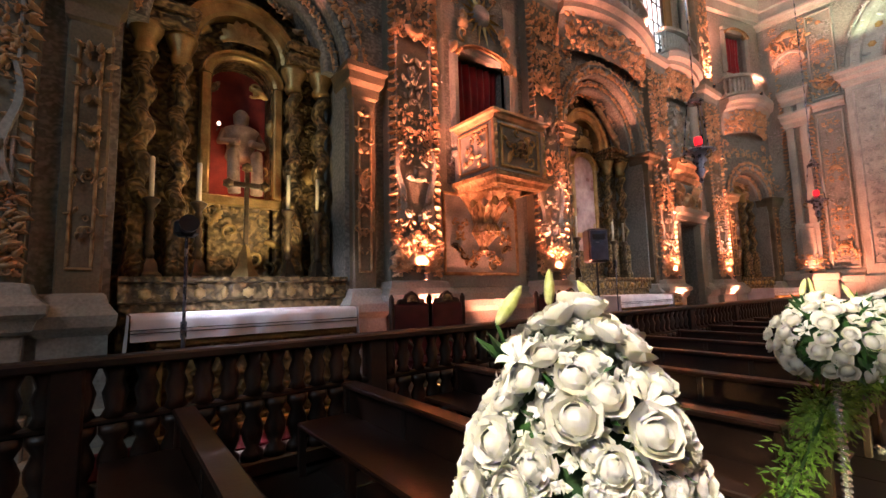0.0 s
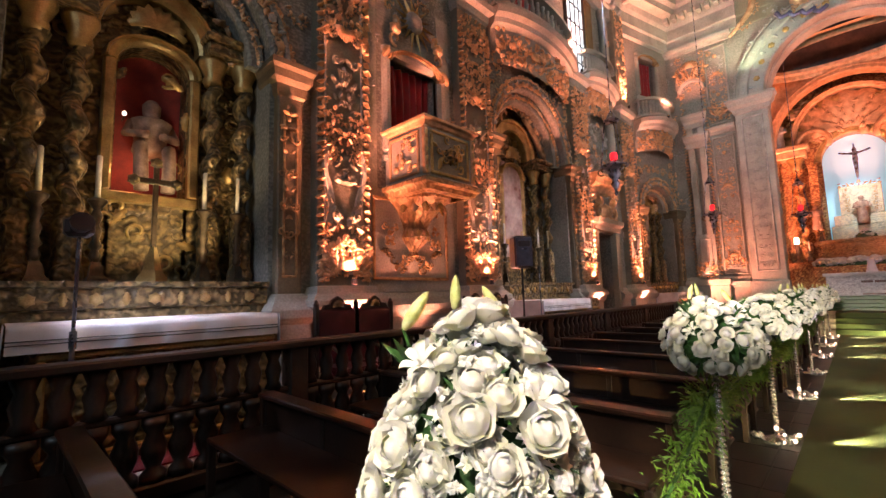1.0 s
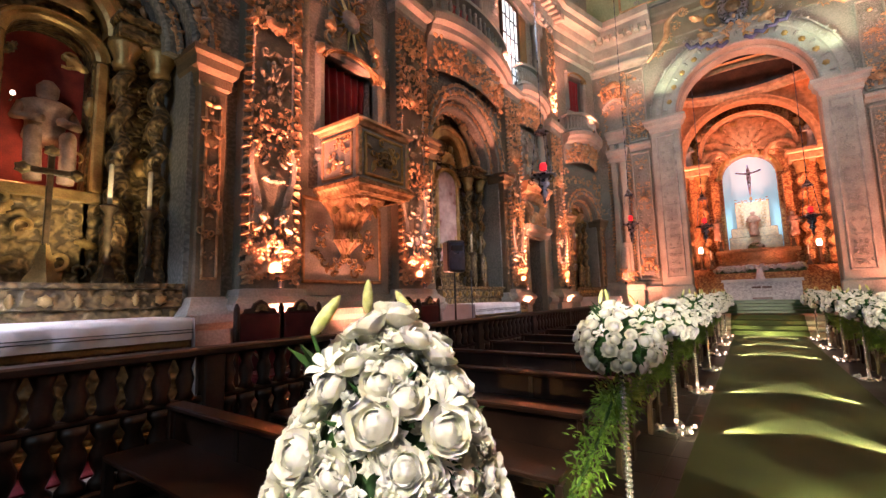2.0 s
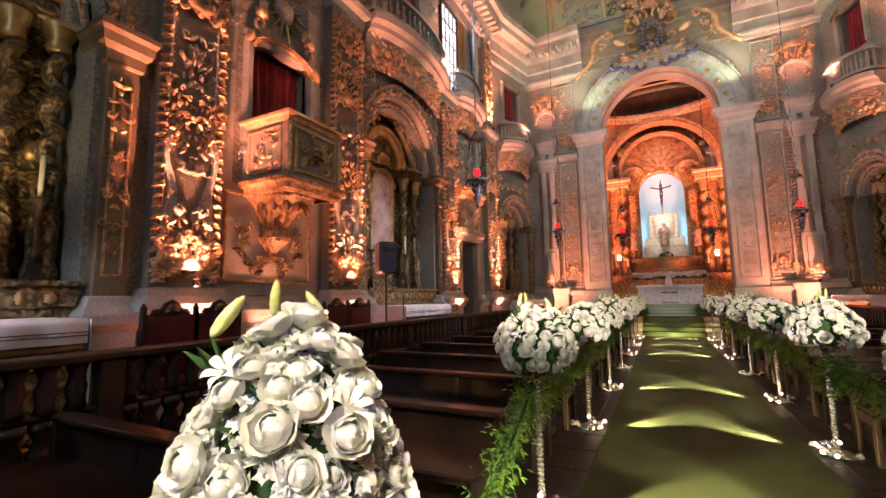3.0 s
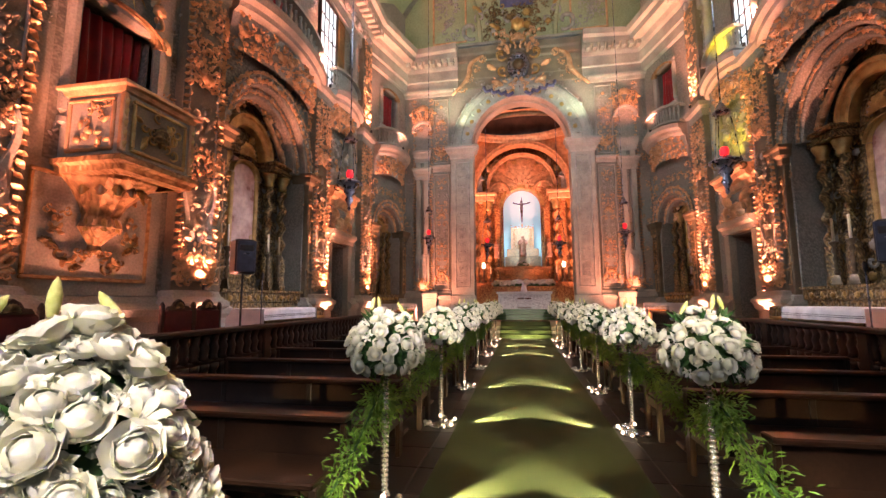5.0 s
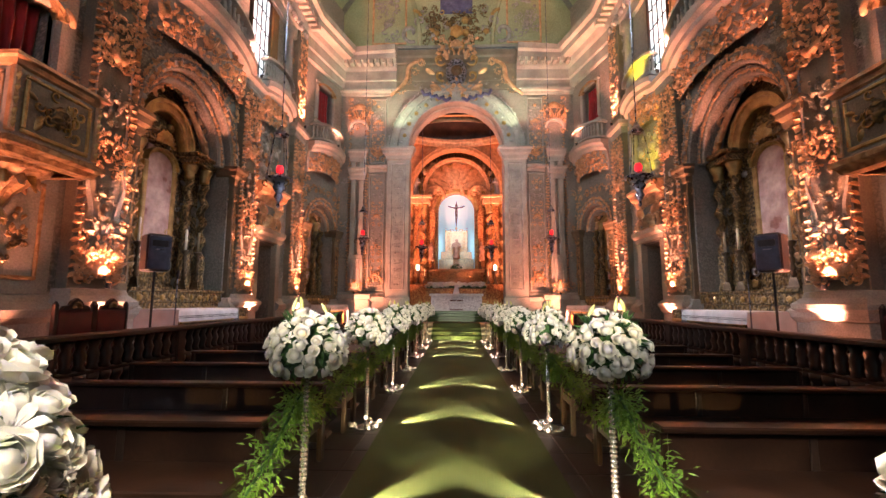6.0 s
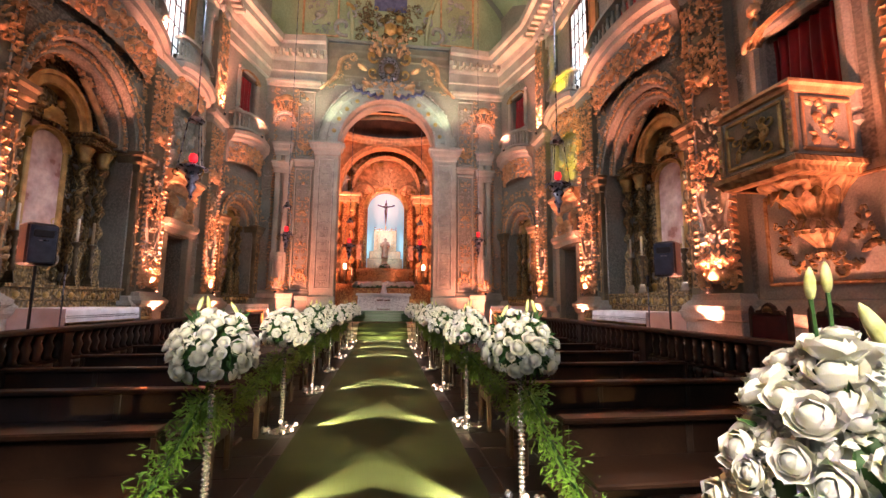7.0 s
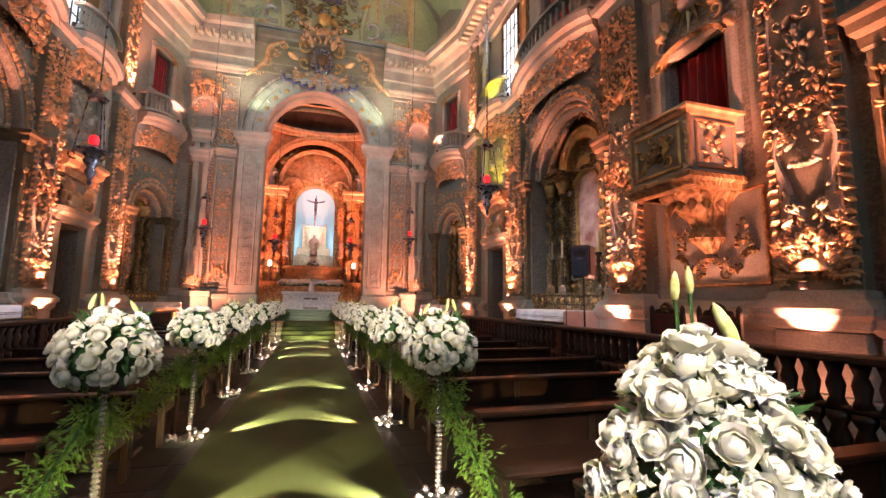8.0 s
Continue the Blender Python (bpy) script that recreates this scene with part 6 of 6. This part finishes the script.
# ---------------------------------------------------------------- pews
def pew(y0, y1):
    t = thing("pew", "dark brown wooden church pew with a panelled back", "pew", "nave pews")
    L = y1 - y0
    part("back_top", Shape().box(-0.075, 0, 0.635, 0.065, L, 0.675, 0.01), PEW, t, "broad worn top board")
    part("back_panel", Shape().box(-0.02, 0.03, 0.40, 0.01, L - 0.03, 0.635), PEW, t)
    part("lower_board", Shape().box(-0.025, 0.03, 0.16, 0.01, L - 0.03, 0.25), WOOD, t)
    part("seat", Shape().box(-0.46, 0.02, 0.385, -0.02, L - 0.02, 0.42, 0.008), PEW, t)
    part("kneeler", Shape().box(0.22, 0.04, 0.10, 0.42, L - 0.04, 0.14, 0.01), PEW, t)
    n = 3
    for k in range(n + 1):
        y = 0.0 if k == 0 else (L - 0.05 if k == n else L * k / n - 0.025)
        part("leg", Shape().box(-0.03, y, 0.0, 0.03, y + 0.05, 0.64, 0.006).box(-0.45, y, 0.0, -0.39, y + 0.05, 0.39, 0.006).box(-0.39, y + 0.01, 0.30, -0.03, y + 0.04, 0.385), WOOD, t)
    for y in (0.0, L - 0.045):
        part("end_post", Shape().box(-0.06, y, 0.0, 0.05, y + 0.045, 0.64, 0.01), PEW, t)
    return t


pw = pew(1.22, 3.98)
xs = [0.98 + 1.235 * i for i in range(13)]
pw.matrix_basis = pose(xs[0], 1.22, 0)
for x in xs[1:]:
    copy_thing(pw, pose(x, 1.22, 0))
for x in xs[1:]:
    copy_thing(pw, pose(x, -3.98, 0))


# ---------------------------------------------------------------- flowers
def rose_mesh(seed):
    """A full, softly closed bloom of radius 1, its face towards +z: shells of rounded, ruffled petals."""
    rnd = random.Random(seed)
    s = Shape().lathe([(0.10, -0.75), (0.45, -0.5), (0.52, 0.0), (0.38, 0.34), (0.1, 0.42)], 8)
    for shell, count, rim, wide, flare in ((0.56, 3, 16, 80, 0.06), (0.68, 4, 32, 66, 0.15), (0.79, 5, 50, 58, 0.25), (0.88, 6, 70, 50, 0.42)):
        for k in range(count):
            at, v = 360 * k / count + rnd.uniform(-16, 16) + shell * 100, []
            low, ph, r0 = rnd.uniform(-7, 9), rnd.uniform(0, 6), shell * rnd.uniform(0.94, 1.05)
            for j in range(6):
                t = j / 5
                for i in range(5):
                    u = (i - 2) / 2
                    th = radians(145 - (145 - rim - low - 26 * u * u) * t)
                    ph_ = radians(at + u * wide * (0.55 + 0.45 * t))
                    r = r0 * (1 + flare * t ** 3 + 0.09 * t ** 3 * math.sin(5 * u + ph)) * (1 - 0.05 * u * u)
                    v.append((r * math.sin(th) * math.cos(ph_), r * math.sin(th) * math.sin(ph_), 0.8 * r * math.cos(th)))
            s.add(v, [(j * 5 + i, j * 5 + i + 1, j * 5 + 6 + i, j * 5 + 5 + i) for j in range(5) for i in range(4)])
    return s.mesh("rose", PETAL, True)


def lily_mesh():
    s = Shape()
    for k in range(6):
        v = []
        for j in range(6):
            t = j / 5
            w = 0.26 * math.sin(math.pi * (0.12 + 0.86 * t))
            for u in (-1, 0, 1):
                v.append((u * w, -0.2 - 0.95 * t, 0.55 * math.sin(t * 2.3) - (0 if u else 0.06)))
        s.add(v, [(j * 3 + i, j * 3 + i + 1, j * 3 + 4 + i, j * 3 + 3 + i) for j in range(5) for i in range(2)], pose(0, 0, 0, 0, 0, 60 * k))
    for k in range(5):
        s.tube([(0, 0, 0), (0.1 * math.cos(k * 1.26), 0.1 * math.sin(k * 1.26), 0.4), (0.22 * math.cos(k * 1.26), 0.22 * math.sin(k * 1.26), 0.66)], 0.02, 4)
    return s.mesh("lily", PETAL, True)


def bud_mesh():
    return Shape().lathe([(0.03, 0), (0.10, 0.12), (0.135, 0.34), (0.13, 0.6), (0.08, 0.86), (0.012, 1.0)], 9).mesh("lily_bud", BUD, True)


ROSES, LILY, LILYBUD = [rose_mesh(k) for k in range(4)], lily_mesh(), bud_mesh()


def leaf_blade(s, p, d, length, width, rnd, up=Vector((0, 0, 1))):
    d = d.normalized()
    side_ = d.cross(up)
    side_ = side_.normalized() if side_.length > 0.05 else Vector((1, 0, 0))
    n = side_.cross(d)
    q = [p, p + d * length * 0.45 + side_ * width - n * 0.1 * length, p + d * length * 0.5 + n * 0.06 * length, p + d * length * 0.45 - side_ * width - n * 0.1 * length, p + d * length - n * 0.18 * length]
    s.add(q, [(0, 1, 2), (0, 2, 3), (1, 4, 2), (2, 4, 3)])


def bouquet(t, rnd, rx, rz, cz, count, rose, buds):
    """Roses, lilies and leaves on a rounded cushion about the pole of the stand t."""
    inner = Shape().lathe([(0.05, cz - rz * 0.75), (rx * 0.6, cz - rz * 0.55), (rx * 0.78, cz - 0.1 * rz), (rx * 0.55, cz + rz * 0.45), (rx * 0.2, cz + rz * 0.78)], 14)
    stand, t = t, part("bouquet", inner, LEAF, t, "dense dome of white roses over dark foliage")
    greens = Shape()
    for k in range(210):
        z = rnd.uniform(-0.85, 1.0)
        a = rnd.uniform(0, 2 * math.pi)
        c = math.sqrt(max(0, 1 - z * z))
        d = Vector((c * math.cos(a), c * math.sin(a), z))
        p = Vector((d.x * rx * 0.72, d.y * rx * 0.72, cz + d.z * rz * 0.72))
        leaf_blade(greens, p, d + Vector((rnd.uniform(-0.6, 0.6), rnd.uniform(-0.6, 0.6), rnd.uniform(-0.5, 0.3))), rnd.uniform(0.06, 0.105), rnd.uniform(0.008, 0.017), rnd)
    tagged(part("foliage", greens, LEAF, t), kind="stuff")
    for k in range(count):
        z = 1 - 1.72 * (k + 0.5) / count
        a = k * 2.39996 + rnd.uniform(-0.2, 0.2)
        c = math.sqrt(max(0, 1 - z * z)) if z > 0 or rx < 0.27 else 1 - 0.22 * z * z
        d = Vector((c * math.cos(a), c * math.sin(a), z))
        q = rnd.uniform(0.84, 1.08)
        taper = 1 - (0.3 if rx > 0.27 else 0.18) * d.z
        p = Vector((d.x * rx * q * taper, d.y * rx * q * taper, cz + d.z * rz * q))
        size = rose * rnd.uniform(0.72, 1.18)
        face = (d + Vector((rnd.uniform(-0.3, 0.3), rnd.uniform(-0.3, 0.3), 0.25))).to_track_quat("Z", "Y").to_matrix().to_4x4()
        me, nm = (LILY, "lily") if k % 19 == 11 else (ROSES[k % 4], "rose")
        part(nm, me, None, t, at=Matrix.Translation(p) @ face @ pose(0, 0, 0, 0, 0, rnd.uniform(0, 360)) @ Matrix.Scale(size * (1.1 if nm == "lily" else 1), 4))
    sprigs = Shape()
    fill = count * 3 if rx > 0.27 else count // 2
    for k in range(fill):
        z = 1 - 1.75 * (k + 0.5) / fill
        a = k * 2.39996 + 1.1
        c = math.sqrt(max(0, 1 - z * z)) if z > 0 or rx < 0.27 else 1 - 0.22 * z * z
        d = Vector((c * math.cos(a), c * math.sin(a), z))
        q = rnd.uniform(0.80, 1.02)
        taper = 1 - (0.3 if rx > 0.27 else 0.18) * d.z
        p = Vector((d.x * rx * q * taper, d.y * rx * q * taper, cz + d.z * rz * q))
        for j in range(9):
            e = Vector((rnd.gauss(0, 1), rnd.gauss(0, 1), rnd.gauss(0, 1))).normalized() + d * 0.7
            leaf_blade(sprigs, p, e, rnd.uniform(0.38, 0.62) * rose, rnd.uniform(0.15, 0.26) * rose, rnd, d)
    tagged(part("small_blossoms", sprigs, PETAL, t, "small ruffled white filler blossoms"), kind="stuff")
    for x, y, lean, turn, size, lift in buds:
        part("lily_bud", LILYBUD, None, t, at=pose(x, y, cz + rz * 0.9 + lift, 0, 0, turn) @ pose(0, 0, 0, lean) @ Matrix.Diagonal((size * 1.1, size * 1.1, size, 1)))
        stem = Shape().tube([(x * 0.4, y * 0.4, cz), (x * 0.8, y * 0.8, cz + rz * 0.6), (x, y, cz + rz * 0.92 + lift)], 0.006, 5)
        part("bud_stem", stem, LEAF, t)
        blades = Shape()
        for k in range(3):
            leaf_blade(blades, Vector((x * 0.8, y * 0.8, cz + rz * 0.55)), Vector((x + rnd.uniform(-0.2, 0.2), y + rnd.uniform(-0.2, 0.2), 0.4)), 0.15, 0.018, rnd)
        part("lily_leaf", blades, LEAF, t)


def flower_stand(seed, rx, rz, cz, count, rose, buds):
    rnd = random.Random(seed)
    t = thing("flower_stand", "slim mirrored crystal column topped with white roses and lilies", "flowers", "aisle flower stands")
    part("base", Shape().lathe([(0.13, 0.0), (0.13, 0.02), (0.09, 0.035), (0.05, 0.05)], 16), CRYSTAL, t, "round mirrored base")
    prof, z = [], 0.05
    while z < cz - rz * 0.6:
        prof += [(0.015, z), (0.027, z + 0.014), (0.015, z + 0.028)]
        z += 0.031
    part("pole", Shape().lathe(prof, 7), CRYSTAL, t, "faceted crystal pole")
    for k in range(9):
        a = rnd.uniform(0, 2 * math.pi)
        r = rnd.uniform(0.12, 0.2)
        part("crystal_ball", Shape().lathe([(0.005, 0), (0.028, 0.014), (0.034, 0.034), (0.022, 0.056), (0.003, 0.066)], 7), CRYSTAL, t, at=pose(r * math.cos(a), r * math.sin(a), 0.012))
    bouquet(t, rnd, rx, rz, cz, count, rose, buds)
    return t


BUDS = ((0.0, 0.05, -8, 20, 0.10, 0.03), (-0.10, 0.08, 20, 60, 0.10, 0.03), (0.10, -0.10, 30, 215, 0.10, 0.0))
ROWS = [3.62 + 2.045 * i for i in range(7)]
big = flower_stand(101, 0.285, 0.38, 0.98, 150, 0.048, ((-0.02, 0.06, 4, 0, 0.11, 0.05), (-0.16, 0.14, 36, 64, 0.14, 0.0), (0.10, -0.03, 30, 225, 0.12, 0.02)))
big.matrix_basis = pose(1.60, 1.19, 0)
tagged(big, "large bouquet of white roses and lily buds on a crystal column")
big2 = flower_stand(102, 0.285, 0.37, 0.96, 150, 0.048, ((0.02, 0.07, 3, 0, 0.09, 0.14), (0.06, -0.03, -3, 30, 0.09, 0.16), (0.0, -0.14, 24, 150, 0.15, 0.0)))
big2.matrix_basis = pose(1.58, -1.22, 0)
tagged(big2, "large bouquet of white roses and lilies on a crystal column")
kinds = [flower_stand(110 + k, 0.255, 0.235, 1.11, 78, 0.040, BUDS if k < 2 else ()) for k in range(3)]
spots = [(x, s) for x in ROWS for s in (1, -1)]
for i, (x, s) in enumerate(spots):
    m = pose(x + (0.05 if s < 0 else 0), s * 1.03, 0, 0, 0, (i * 67) % 360 if i > 1 else (0 if s > 0 else 140))
    if i < 3:
        kinds[i].matrix_basis = m
    else:
        copy_thing(kinds[i % 3 if i > 3 else 0], m)


GLINTMESH = Shape().lathe([(0.003, 0.0), (0.014, 0.006), (0.018, 0.018), (0.011, 0.032), (0.002, 0.035)], 10).mesh("bulb", BULB_GLINT, True)


def floor_light(x, s):
    t = thing("floor_spotlight", "small silver floor spotlight aimed across the carpet", "lamp", "aisle floor lights", pose(x, s * 0.93, 0.0))
    part("housing", Shape().lathe([(0.03, 0.0), (0.045, 0.02), (0.045, 0.06), (0.03, 0.08)], 12), CRYSTAL, t, smooth=True)
    # six small glowing beads imitate the glints of the crystals round the stand's foot
    for k in range(6):
        part("bulb", GLINTMESH, None, t, at=pose((-0.06, 0.0, 0.07, -0.11, 0.12, -0.02)[k], s * (-0.03, -0.06, -0.02, 0.05, 0.06, 0.1)[k], (0.03, 0.075, 0.03, 0.02, 0.02, 0.11)[k]))
    lamp("SPOT", (x + 0.06, s * 0.80, 0.085), (x + 0.80, s * 0.05, 0.0), 800, (1.0, 0.84, 0.40), 0.01, 32, 0.8)


for x in [1.60] + ROWS:
    for s in (1, -1):
        if 9.4 < x < 10.2:
            continue
        floor_light(x - 0.02, s)


def garland(x0, x1, s, seed, sag):
    """A swag of fine green fern between two stands."""
    rnd = random.Random(seed)
    g = Shape()
    stem = []
    for i in range(24):
        t = i / 23
        stem.append(Vector((x0 + (x1 - x0) * t, s * (1.07 + 0.22 * math.sin(math.pi * t)), 0.80 - sag * (1 - abs(2 * t - 1) ** (2.3 if sag > 0.5 else 1.6)))))
    t = thing("garland", "leafy green fern garland swagged between the flower stands", "garland", "aisle garlands")
    part("stem", Shape().tube(stem, 0.012, 5), LEAF, t)
    for k in range(2600):
        i = rnd.randrange(23)
        p = stem[i].lerp(stem[i + 1], rnd.random())
        d = Vector((rnd.uniform(-1, 1), rnd.uniform(-1, 1), rnd.uniform(-1.0, 0.9))).normalized()
        q = p + d * rnd.uniform(0.0, 0.15) * (1.2 if rnd.random() < 0.3 else 0.8)
        leaf_blade(g, q, d + Vector((0, 0, rnd.uniform(-0.6, 0.3))), rnd.uniform(0.03, 0.065), rnd.uniform(0.006, 0.012), rnd)
    tagged(part("fern_leaves", g, FERN, t), kind="stuff")
    return t


for s in (1, -1):
    for k, (a, b) in enumerate(zip([1.58] + ROWS[:5], ROWS[:6])):
        garland(a, b, s, 200 + k + 50 * (s > 0), 0.66 if k == 0 else 0.34)

# flower beds along the high altar
fl = thing("altar_flowers", "long low bed of white flowers before the high altar", "flowers", at=pose(21.75, 0, 2.06))
rnd = random.Random(301)
part("bed", Shape().box(-0.12, -1.45, 0.0, 0.14, 1.45, 0.14, 0.03), LEAF, fl)
part("shelf", Shape().box(-0.2, -1.5, -1.08, 0.2, 1.5, 0.0, 0.02), REDWOOD, fl, "gilded shelf under the flowers")
for k in range(110):
    part("rose", ROSES[k % 4], None, fl, at=pose(rnd.uniform(-0.16, 0.1), rnd.uniform(-1.45, 1.45), 0.12 + rnd.uniform(0, 0.12), 0, -60, 0) @ Matrix.Scale(rnd.uniform(0.07, 0.11), 4))
cf = thing("centre_flowers", "round mound of white flowers on the altar gradine", "flowers", at=pose(22.42, 0, 3.07))
part("mound", Shape().lathe([(0.3, 0), (0.28, 0.1), (0.15, 0.22), (0.02, 0.26)], 14), LEAF, cf)
for k in range(40):
    a = rnd.uniform(0, 2 * math.pi)
    r = rnd.uniform(0, 0.3)
    part("rose", ROSES[k % 4], None, cf, at=pose(r * math.cos(a), r * math.sin(a), 0.28 - r * 0.8 + 0.02, 0, -30, 0) @ Matrix.Scale(rnd.uniform(0.05, 0.08), 4))

# ---------------------------------------------------------------- floor tiles, nearest to the walk
tile = Shape().box(-0.245, -0.245, -0.012, 0.245, 0.245, 0.0, 0.005).mesh("floor_tile", FLOOR)
for i in range(18):
    for j in range(-8, 8):
        y = j * 0.5 + 0.25
        if abs(y) > 0.6 and 0.2 + i * 0.5 < 9.4:
            part("floor_tile", tile, None, floor, at=pose(0.2 + i * 0.5, y, 0.0))
